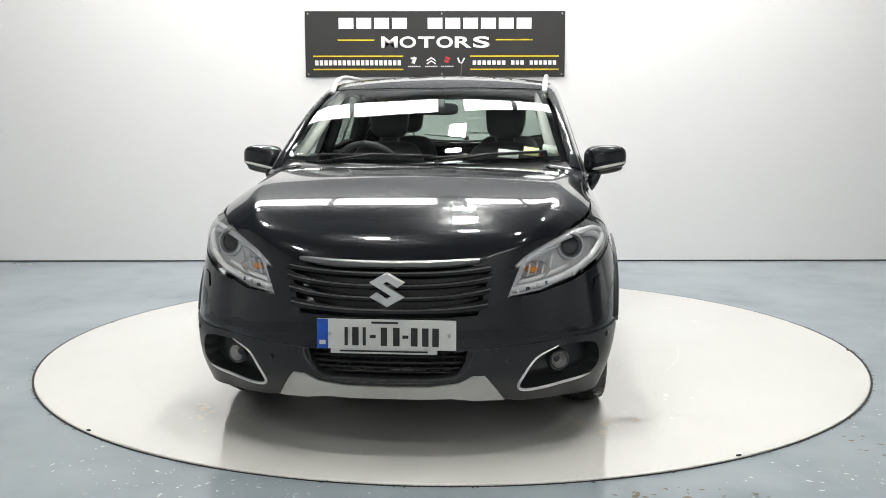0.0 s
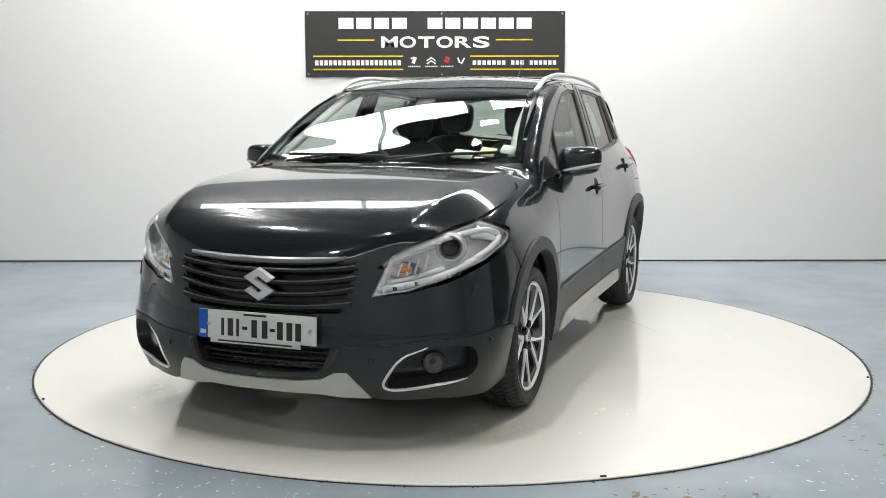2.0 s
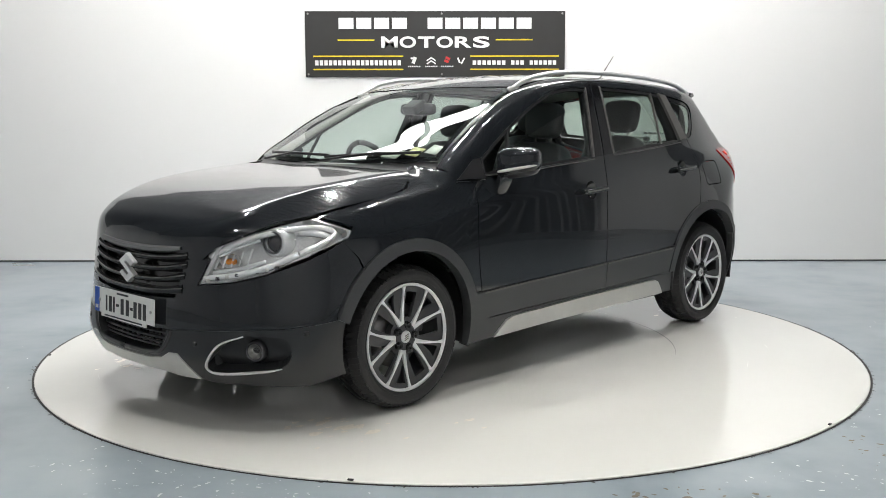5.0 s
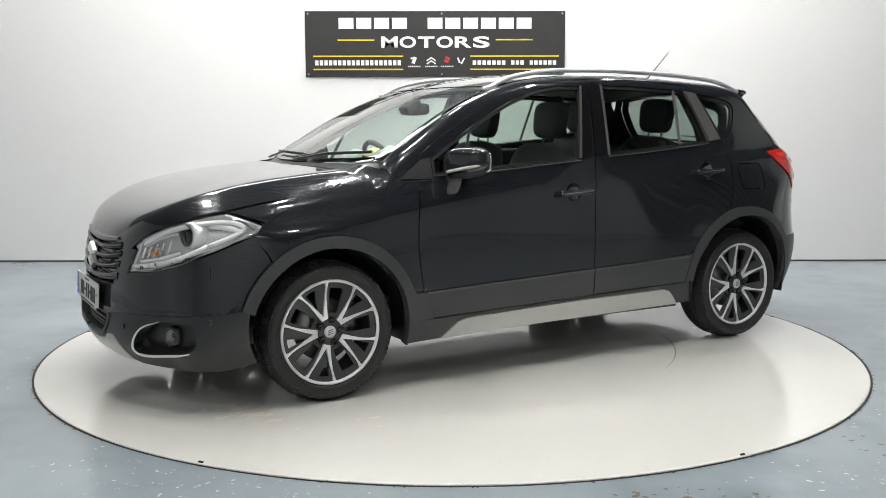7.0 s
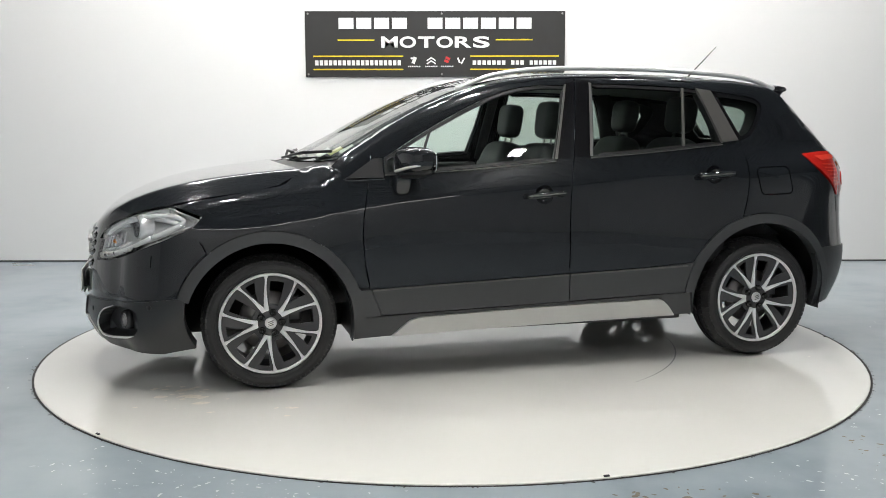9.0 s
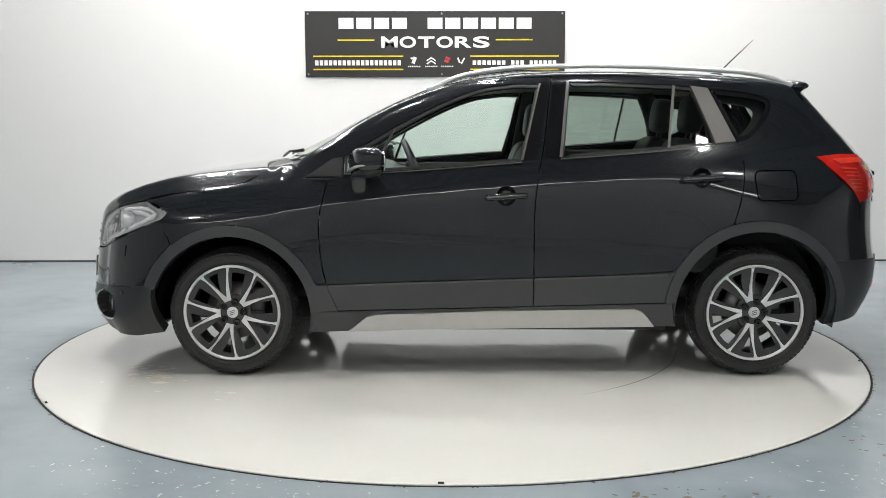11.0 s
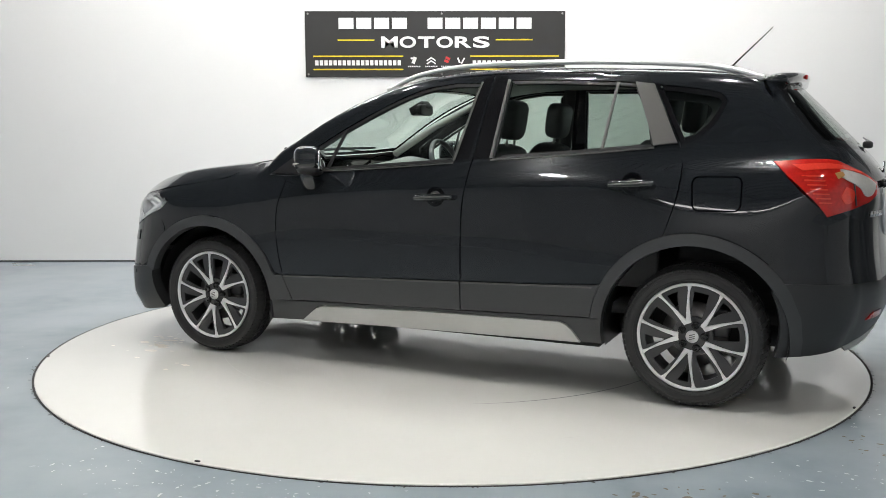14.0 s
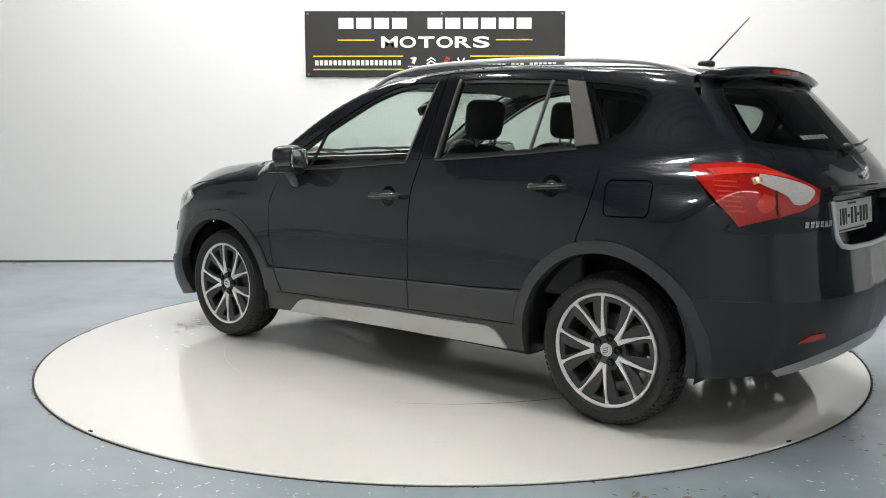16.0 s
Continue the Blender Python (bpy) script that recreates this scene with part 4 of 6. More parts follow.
def top_panels():
    edge = [Vector(p) for p in ((2.105, 0.43, 0.70), (2.052, 0.502, 0.757), (1.948, 0.622, 0.822), (1.84, 0.69, 0.853), (1.728, 0.742, 0.88), (1.594, 0.763, 0.907), (1.469, 0.768, 0.927), (1.33, 0.76, 0.95), (1.235, 0.748, 0.966))]
    left = [Vector((2.158, 0.0, 0.735)), Vector((2.150, 0.17, 0.737)), Vector((2.130, 0.30, 0.742)), Vector((2.112, 0.37, 0.72))] + bend(edge, 3) + [Vector((1.157, 0.70, 1.017)), Vector((1.13, 0.665, 1.035)), Vector((1.17, 0.45, 1.045)), Vector((1.195, 0.2, 1.05)), Vector((1.20, 0.0, 1.05))]
    flip = [Vector((p.x, -p.y, p.z)) for p in left[::-1]][1:-1]
    sheet("bonnet", PAINT, CAR, left + flip, (0.7, 0, 0.71), "glossy black bonnet", step=0.025)
    # windscreen
    half = [Vector(p) for p in ((1.135, 0.0, 1.07), (1.105, 0.25, 1.07), (1.035, 0.50, 1.07), (0.955, 0.680, 1.075), (0.80, 0.645, 1.17), (0.60, 0.612, 1.275), (0.40, 0.580, 1.37), (0.262, 0.553, 1.42), (0.30, 0.35, 1.44), (0.325, 0.0, 1.45))]
    full = half + [Vector((p.x, -p.y, p.z)) for p in half[::-1]][1:-1]
    ws = sheet("windscreen", GLASS, CAR, full, (0.5, 0, 0.87), "clear windscreen glass", off=-0.004, thick=0, gap=0)
    ws.visible_shadow = False
    c = Vector((0.70, 0, 1.27))
    inner = [c + Vector(((p.x - c.x) * 0.92, p.y * 0.955, (p.z - c.z) * 0.92)) for p in full]
    sheet("windscreen_border", GLOSS_BLACK, ws, full, (0.5, 0, 0.87), holes=[inner], off=-0.006, thick=0, gap=0)
    # scuttle below the windscreen
    half = [Vector((1.20, 0.0, 1.05)), Vector((1.195, 0.2, 1.05)), Vector((1.17, 0.45, 1.045)), Vector((1.13, 0.665, 1.035)), Vector((1.02, 0.72, 1.06)), Vector((0.955, 0.680, 1.075)), Vector((1.035, 0.50, 1.07)), Vector((1.105, 0.25, 1.07)), Vector((1.135, 0.0, 1.07))]
    sheet("scuttle_panel", SATIN_BLACK, CAR, half, (0.3, 0, 0.95), both=True, off=-0.012, thick=0.01, gap=0)
    # roof
    half = [Vector((0.325, 0.0, 0)), Vector((0.30, 0.35, 0)), Vector((0.262, 0.553, 0)), Vector((0.2, 0.563, 0)), Vector((0, 0.560, 0)), Vector((-0.4, 0.560, 0)), Vector((-1.0, 0.548, 0)), Vector((-1.4, 0.528, 0)), Vector((-1.525, 0.518, 0)), Vector((-1.545, 0.30, 0)), Vector((-1.55, 0.0, 0))]
    sheet("roof", PAINT, CAR, half + [Vector((p.x, -p.y, p.z)) for p in half[::-1]][1:-1], T, "glossy black roof")
    # aerial
    q, m = on_skin((-1.30, 0.0, 0), T)
    bm = bmesh.new()
    superball(bm, q + Vector((0, 0, 0.008)), (0.042, 0.022, 0.018), 0.8, 0.8)
    root = part("aerial", bm, SATIN_BLACK, CAR, "thin black roof aerial on a small foot")
    bm = bmesh.new()
    tube(bm, [q + Vector((-0.012, 0, 0.02)), q + Vector((-0.06, 0, 0.068)), q + Vector((-0.20, 0, 0.205))], 0.0042, 8, taper=(1.3, 1.0, 0.5))
    part("rod", bm, SATIN_BLACK, root)
    # wipers
    for y0, y1, x0 in ((-0.50, 0.06, 1.05), (0.05, 0.58, 1.10)):
        a, _ = on_skin((1.15 - 0.3 * y0 * y0, y0 + 0.02, 1.05), (0.5, 0, 0.87), 0.012)
        b, _ = on_skin((1.085 - 0.42 * y1 * y1, y1, 1.08), (0.5, 0, 0.87), 0.014)
        c, _ = on_skin((1.105 - 0.42 * y0 * y0, y0, 1.08), (0.5, 0, 0.87), 0.014)
        mid, _ = on_skin((1.10 - 0.42 * ((y0 + y1) / 2) ** 2, (y0 + y1) / 2, 1.08), (0.5, 0, 0.87), 0.030)
        bm = bmesh.new()
        tube(bm, [a, mid, b], 0.008, 8, 0.8)
        w = part("wiper", bm, SATIN_BLACK, CAR)
        bm = bmesh.new()
        tube(bm, bend([c, (c + b) / 2 + Vector((0.012, 0, 0.002)), b]), 0.006, 6, 1.4)
        part("wiper_blade", bm, SATIN_BLACK, w)


def car_front():
    V = lambda *p: Vector(p)
    grille = [V(2.16, 0, 0.728), V(2.15, 0.20, 0.732), V(2.13, 0.33, 0.738), V(2.12, 0.385, 0.700), V(2.15, 0.372, 0.60), V(2.17, 0.362, 0.540), V(2.19, 0.2, 0.532), V(2.20, 0, 0.530)]
    lamp = [V(2.097, 0.437, 0.601), V(2.052, 0.502, 0.757), V(1.948, 0.622, 0.822), V(1.84, 0.69, 0.855), V(1.725, 0.74, 0.878), V(1.60, 0.835, 0.822), V(1.602, 0.84, 0.800), V(1.68, 0.815, 0.755), V(1.773, 0.765, 0.708), V(1.909, 0.65, 0.645), V(2.01, 0.55, 0.612)]
    low_line = bend([V(2.18, 0.32, 0.408), V(2.12, 0.44, 0.418), V(2.03, 0.60, 0.426), V(1.88, 0.76, 0.440), V(1.70, 0.85, 0.462)], 4)
    arch = [V(p.x, 0.86, p.z) for p in arc(1.30, 0.312, 0.447, 22, 51.5, 6)]
    half = [V(2.20, 0, 0.530), V(2.19, 0.2, 0.532), V(2.17, 0.362, 0.540), V(2.15, 0.372, 0.60), V(2.12, 0.387, 0.700), V(2.105, 0.43, 0.704), V(2.066, 0.481, 0.707)] + lamp[:1] + lamp[:5:-1]
    half += [V(1.65, 0.84, 0.768), V(1.588, 0.85, 0.70)] + arch[::-1] + low_line[::-1] + [V(2.20, 0, 0.402)]
    bumper = sheet("front_bumper", PAINT, CAR, half, FRONT_L, "glossy black upper front bumper", both=True, gap=0.0, off=-0.001)
    # lower bumper with the lamp recesses
    grl = [V(2.18, 0.318, 0.404), V(2.18, 0.300, 0.36), V(2.18, 0.262, 0.318), V(2.18, 0.20, 0.303), V(2.19, 0, 0.296)]
    skid_top = [V(2.18, 0, 0.275), V(2.17, 0.16, 0.277), V(2.16, 0.26, 0.29), V(2.15, 0.305, 0.315), V(2.14, 0.352, 0.316), V(2.09, 0.44, 0.212)]
    fog = bend([V(2.085, 0.490, 0.290), V(2.06, 0.540, 0.365), V(2.00, 0.62, 0.402), V(1.93, 0.70, 0.408), V(1.88, 0.752, 0.395), V(1.87, 0.765, 0.33), V(1.90, 0.74, 0.285), V(1.96, 0.68, 0.265), V(2.05, 0.560, 0.248), V(2.082, 0.500, 0.256), V(2.085, 0.490, 0.290)], 3)[:-1]
    low = grl[::-1] + low_line + [V(p.x, 0.86, p.z) for p in arc(1.30, 0.312, 0.40, 20, -13, 8)] + [V(1.80, 0.80, 0.197), V(1.95, 0.69, 0.195), V(2.07, 0.50, 0.200)] + skid_top[::-1]
    lower = sheet("lower_bumper", BUMPER, CAR, low, FRONT_L, "matt grey plastic lower bumper", both=True, holes=[fog], gap=0.0, off=0.006, thick=0.065, step=0.025)
    skid = skid_top + [V(2.10, 0.30, 0.214), V(2.12, 0.22, 0.226), V(2.12, 0.10, 0.222), V(2.13, 0, 0.224)]
    sheet("skid_plate", SILVER, CAR, skid, FRONT_L, "silver plastic skid plate", both=True, gap=0.0, off=0.012, thick=0.04, step=0.025)
    # parking sensors
    for s in (-1, 1):
        for y, z in ((0.43, 0.365), (0.80, 0.42)):
            q, m = on_skin((2.1 if y < 0.5 else 1.82, y, z), FRONT_L, 0.008)
            bm = bmesh.new()
            disc(bm, (q.x, q.y * s, q.z), 0.012, (m.x, m.y * s, m.z), 14, 0.004)
            part("parking_sensor", bm, SATIN_BLACK, lower)
    # fog lamps
    for s in (-1, 1):
        fc = sum(fog, Vector()) / len(fog)
        sheet("lamp_recess", SATIN_BLACK, lower, [fc + (p - fc) * 1.05 for p in fog], FRONT_L, off=-0.055, thick=0, gap=0, right=s < 0)
        q, m = on_skin((1.97, 0.635, 0.335), FRONT_L, -0.048)
        axis = Vector((0.9, 0.42 * s, 0))
        bm = bmesh.new()
        rot = Vector((1, 0, 0)).rotation_difference(axis).to_matrix().to_4x4()
        spin(bm, [(0.001, -0.02), (0.026, -0.005), (0.033, 0.016), (0.041, 0.018), (0.046, 0.0), (0.050, -0.05)], "x", 28)
        bmesh.ops.transform(bm, matrix=Matrix.Translation((q.x, q.y * s, q.z)) @ rot, verts=bm.verts)
        fl = part("fog_lamp", bm, LAMP_DARK, CAR)
        bm = bmesh.new()
        spin(bm, [(0.001, -0.014), (0.022, -0.002), (0.032, 0.014)], "x", 28)
        bmesh.ops.transform(bm, matrix=Matrix.Translation((q.x, q.y * s, q.z)) @ rot, verts=bm.verts)
        part("reflector", bm, STEEL, fl)
        bm = bmesh.new()
        spin(bm, [(0.001, 0.022), (0.022, 0.019), (0.034, 0.014)], "x", 28)
        bmesh.ops.transform(bm, matrix=Matrix.Translation((q.x, q.y * s, q.z)) @ rot, verts=bm.verts)
        part("cover", bm, LENS, fl).visible_shadow = False
        # bright surround, open at the outer top
        ring = bend([V(1.90, 0.74, 0.280), V(1.96, 0.68, 0.262), V(2.05, 0.560, 0.245), V(2.085, 0.497, 0.252), V(2.089, 0.486, 0.290), V(2.062, 0.538, 0.367), V(2.00, 0.62, 0.405)], 4)
        pts = []
        for p in ring:
            a, m = on_skin(p, FRONT_L, 0.006)
            pts.append(Vector((a.x, a.y * s, a.z)))
        bm = bmesh.new()
        tube(bm, pts, 0.0062, 8, taper=[0.4 + 0.6 * min(1, i / 4, (len(pts) - 1 - i) / 8) for i in range(len(pts))])
        part("lamp_surround", bm, RAIL, lower, "chrome lamp surround")
    # upper grille
    full = grille + [V(p.x, -p.y, p.z) for p in grille[::-1]][1:-1]
    root = sheet("grille", GLOSS_BLACK, CAR, full, F, "black grille with dark chrome bars", off=-0.05, thick=0, gap=0)
    for k, (zc, zo, y1, w) in enumerate(((0.724, 0.742, 0.335, 0.016), (0.690, 0.713, 0.375, 0.011), (0.645, 0.676, 0.380, 0.011), (0.600, 0.632, 0.374, 0.011), (0.553, 0.575, 0.366, 0.014))):
        bm = bmesh.new()
        sec = []
        for i in range(33):
            y = -y1 + 2 * y1 * i / 32
            t = abs(y) / y1
            z = zc + (zo - zc) * t ** 2.6
            q, m = on_skin((2.2, y, z), F, 0.0 if k else 0.004)
            ww = w * (1.0 + (0.9 * t ** 3 if k else -0.5 * t ** 6))
            sec.append([bm.verts.new(q + Vector((dx, 0, dz * ww))) for dx, dz in ((-0.045, 0.4), (-0.006, 1.0), (0.003, 0.55), (0.003, -0.4), (-0.008, -1.0), (-0.045, -0.6))])
        for a, b in zip(sec, sec[1:]):
            for j in range(6):
                bm.faces.new((a[j], a[(j + 1) % 6], b[(j + 1) % 6], b[j]))
        bmesh.ops.recalc_face_normals(bm, faces=bm.faces)
        part("grille_bar", bm, GRILLE_TOP if k == 0 else GRILLE, root, smooth=False)
        if k:
            bm = bmesh.new()
            pts = []
            for i in range(25):
                y = -y1 + 2 * y1 * i / 24
                t = abs(y) / y1
                q, m = on_skin((2.2, y, zc + (zo - zc) * t ** 2.6), F, 0.004)
                pts.append(q + Vector((0, 0, w * 0.55)))
            tube(bm, pts, 0.0028, 6)
            part("bar_edge", bm, TRIM, root)
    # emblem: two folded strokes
    q, m = on_skin((2.2, 0, 0.635), F, 0.008)
    bm = bmesh.new()
    ya, za = 0.065, 0.066
    shape_ = [(0.0, 1.0), (1.0, 0.42), (0.62, 0.16), (0.0, 0.53), (-0.25, 0.36), (1.0, -0.42), (0.0, -1.0), (-1.0, -0.42), (-0.62, -0.16), (0.0, -0.53), (0.25, -0.36), (-1.0, 0.42)]
    for ids in ((0, 1, 2, 3), (0, 3, 4, 11), (11, 4, 5, 10), (5, 6, 9, 10), (6, 7, 8, 9)):
        rows = [[bm.verts.new(q + Vector((dx, shape_[i][0] * ya * k, shape_[i][1] * za * k))) for i in ids] for dx, k in ((-0.012, 1.0), (0.004, 0.98), (0.008, 0.93))]
        for a, b in zip(rows, rows[1:]):
            for i in range(4):
                bm.faces.new((a[i], a[(i + 1) % 4], b[(i + 1) % 4], b[i]))
        bm.faces.new(rows[-1])
    bmesh.ops.recalc_face_normals(bm, faces=bm.faces)
    part("emblem", bm, RAIL, root, "plain bright metal emblem", smooth=False)
    # lower grille
    full = grl + [V(p.x, -p.y, p.z) for p in grl[::-1]][1:]
    root = sheet("lower_grille", SATIN_BLACK, CAR, [V(2.18, 0, 0.404)] + full, F, off=-0.09, thick=0, gap=0)
    for z, y1 in ((0.385, 0.31), (0.362, 0.298), (0.338, 0.285), (0.318, 0.258)):
        bm = bmesh.new()
        tube(bm, [on_skin((2.2, -y1 + 2 * y1 * i / 16, z), F, -0.035)[0] for i in range(17)], 0.007 if z != 0.362 else 0.010, 8, 0.8)
        part("grille_bar", bm, SATIN_BLACK, root)
    for i in range(-5, 6):
        bm = bmesh.new()
        box(bm, on_skin((2.2, i * 0.05, 0.35), F, -0.045)[0], (0.01, 0.006, 0.09))
        part("grille_bar", bm, SATIN_BLACK, root)
    bm = bmesh.new()
    box(bm, (2.05, 0, 0.35), (0.02, 0.55, 0.12))
    part("radiator", bm, STEEL, root)
    # frame under the lower grille
    bm = bmesh.new()
    tube(bm, bend([on_skin(p, F, 0.004)[0] for p in (grl[0], grl[1], grl[2], grl[3], grl[4])], 4) , 0.011, 8)
    a = part("grille_frame", bm, BUMPER, root)
    o = new("grille_frame", a.data.copy())
    o.data.transform(Matrix.Diagonal((1, -1, 1, 1)))
    o.data.flip_normals()
    o.parent = root
    number_plate(Matrix.Translation((2.188, 0, 0.474)) @ pose(0, 0, 0, 0, -3, 0), True)
    # headlights
    for s in (1, -1):
        headlight(lamp, s)
    # washer covers
    for s in (False, True):
        sheet("washer_cover", PAINT, bumper, [V(1.84, 0.745, 0.645), V(1.80, 0.77, 0.655), V(1.805, 0.775, 0.60), V(1.86, 0.735, 0.595)], FRONT_L, off=0.003, thick=0.006, gap=0, right=s)


def number_plate(m, front):
    root = new("number_plate")
    root.parent = CAR
    root.matrix_local = m
    root["label"] = "white number plate with a blue end strip and dark bars"
    bm = bmesh.new()
    box(bm, (0, 0, 0), (0.006, 0.52, 0.112), bev=0.002)
    part("plate", bm, PLATE_WHITE, root, smooth=False)
    bm = bmesh.new()
    box(bm, (0.0035, -0.239, 0), (0.002, 0.041, 0.110))
    part("end_strip", bm, PLATE_BLUE, root, smooth=False)
    for k, (y, w, z, h) in enumerate(((-0.239, 0.024, -0.032, 0.016),)):
        bm = bmesh.new()
        box(bm, (0.005, y, z), (0.002, w, h))
        part("bar", bm, PLATE_WHITE, root, smooth=False)
    for i, y in enumerate((-0.150, -0.115, -0.082, -0.050, -0.008, 0.038, 0.072, 0.105, 0.146, 0.184)[:10]):
        w, h = (0.022, 0.012) if i in (3, 6) else ((0.012, 0.068) if i in (0, 2) else (0.024, 0.068))
        bm = bmesh.new()
        box(bm, (0.004, y, -0.008), (0.002, w, h))
        part("bar", bm, INK, root, smooth=False)
    bm = bmesh.new()
    box(bm, (0.004, -0.005, 0.044), (0.002, 0.10, 0.008))
    part("bar", bm, INK, root, smooth=False)
    for y in (-0.212, 0.235):
        bm = bmesh.new()
        disc(bm, (0.005, y, 0.0), 0.007, (1, 0, 0), 12, 0.004)
        part("screw", bm, SILVER, root)
    bm = bmesh.new()
    box(bm, (-0.004, -0.01, -0.064), (0.006, 0.40, 0.020), bev=0.002)
    part("holder", bm, PLATE_WHITE, root, smooth=False)
    bm = bmesh.new()
    box(bm, (0.0, -0.01, -0.064), (0.002, 0.33, 0.006))
    part("bar", bm, INK, root, smooth=False)
    if front:
        bm = bmesh.new()
        box(bm, (-0.012, 0, 0), (0.016, 0.40, 0.08))
        part("bracket", bm, SATIN_BLACK, root)


def headlight(lamp, s):
    V = lambda *p: Vector(p)
    n = (0.70, 0.66, 0.28)
    R = s < 0
    root = sheet("headlight", LAMP_GREY, CAR, lamp, n, "clear headlight with a round projector lens", off=-0.055, thick=0, gap=0, right=R)
    sheet("cover", LENS, root, lamp, n, off=0.0, thick=0.0, gap=0.002, right=R).visible_shadow = False
    c = sum(lamp, Vector()) / len(lamp)
    inner = [c + (p - c) * 0.90 for p in lamp]
    sheet("bezel", LAMP_CHROME, root, lamp, n, holes=[inner], off=-0.012, thick=0.04, gap=0.004, step=0.02, right=R)

    def mirror_(o):
        if R:
            o.data.transform(Matrix.Diagonal((1, -1, 1, 1)))
            o.data.flip_normals()
        return o

    def line(pts, r, m, off, name="bezel_strip"):
        bm = bmesh.new()
        q = bend([on_skin(p, n, off)[0] for p in pts], 4)
        tube(bm, q, r, 8)
        mirror_(part(name, bm, m, root))
    # bright strips: upper run, lower run and the hooked end
    line([V(2.07, 0.475, 0.72), V(1.97, 0.59, 0.785), V(1.84, 0.68, 0.825), V(1.72, 0.76, 0.838), V(1.66, 0.80, 0.81), V(1.70, 0.795, 0.77), V(1.80, 0.745, 0.722)], 0.012, LAMP_WHITE, -0.022)
    line([V(2.085, 0.46, 0.63), V(2.00, 0.56, 0.640), V(1.90, 0.655, 0.668), V(1.80, 0.74, 0.718)], 0.013, LAMP_WHITE, -0.018)
    line([V(2.07, 0.49, 0.655), V(1.99, 0.575, 0.668), V(1.91, 0.645, 0.692)], 0.009, LAMP_WHITE, -0.03)
    line([V(2.05, 0.51, 0.725), V(1.98, 0.58, 0.765), V(1.92, 0.625, 0.785)], 0.011, LAMP_CHROME, -0.032)
    line([V(1.80, 0.725, 0.835), V(1.72, 0.775, 0.815), V(1.675, 0.805, 0.79)], 0.015, LAMP_WHITE, -0.035)
    for k in range(5):
        t = k / 4
        line([V(2.06 - 0.10 * t, 0.49 + 0.10 * t, 0.668 + 0.012 * t), V(2.045 - 0.10 * t, 0.505 + 0.10 * t, 0.715 + 0.03 * t)], 0.0045, LAMP_WHITE, -0.030, "lamp_rib")
    # row of small leds
    for k in range(8):
        p = V(2.075, 0.478, 0.622).lerp(V(1.87, 0.685, 0.665), k / 7)
        q, m = on_skin(p, n, -0.012)
        bm = bmesh.new()
        box(bm, q, (0.016, 0.016, 0.014), Euler((0, 0, radians(40))).to_matrix(), bev=0.003)
        mirror_(part("led", bm, LAMP_DARK if k % 2 else WHITE_LENS, root))
    # projector
    q, m = on_skin((1.85, 0.655, 0.772), n, -0.060)
    ax = Vector((0.93, 0.32, 0.05)).normalized()
    rot = Matrix.Translation(q) @ Vector((1, 0, 0)).rotation_difference(ax).to_matrix().to_4x4()
    for name, prof, mt in (("projector_ring", [(0.036, 0.028), (0.044, 0.034), (0.055, 0.030), (0.063, 0.010), (0.068, -0.03)], LAMP_CHROME), ("projector_rim", [(0.036, 0.03), (0.045, 0.037), (0.047, 0.02), (0.047, -0.02)], LAMP_DARK)):
        bm = bmesh.new()
        spin(bm, prof, "x", 36)
        bmesh.ops.transform(bm, matrix=rot, verts=bm.verts)
        mirror_(part(name, bm, mt, root))
    bm = bmesh.new()
    superball(bm, (0.012, 0, 0), (0.024, 0.038, 0.038), 1, 1)
    bmesh.ops.transform(bm, matrix=rot, verts=bm.verts)
    mirror_(part("projector_lens", bm, GLOSS_BLACK, root, "dark glass projector lens"))
    # inner bowl and indicator bulb
    q, m = on_skin((2.02, 0.545, 0.70), n, -0.05)
    rot = Matrix.Translation(q) @ Vector((1, 0, 0)).rotation_difference(ax).to_matrix().to_4x4()
    bm = bmesh.new()
    spin(bm, [(0.001, -0.02), (0.03, -0.012), (0.045, 0.01), (0.050, 0.03)], "x", 24)
    bmesh.ops.transform(bm, matrix=rot @ Matrix.Diagonal((1, 1.35, 0.75, 1)), verts=bm.verts)
    mirror_(part("indicator_bowl", bm, LAMP_CHROME, root))
    bm = bmesh.new()
    superball(bm, (0.006, 0, 0), (0.02, 0.024, 0.013), 0.8, 0.8)
    bmesh.ops.transform(bm, matrix=rot, verts=bm.verts)
    mirror_(part("indicator_bulb", bm, AMBER, root, "amber bulb"))


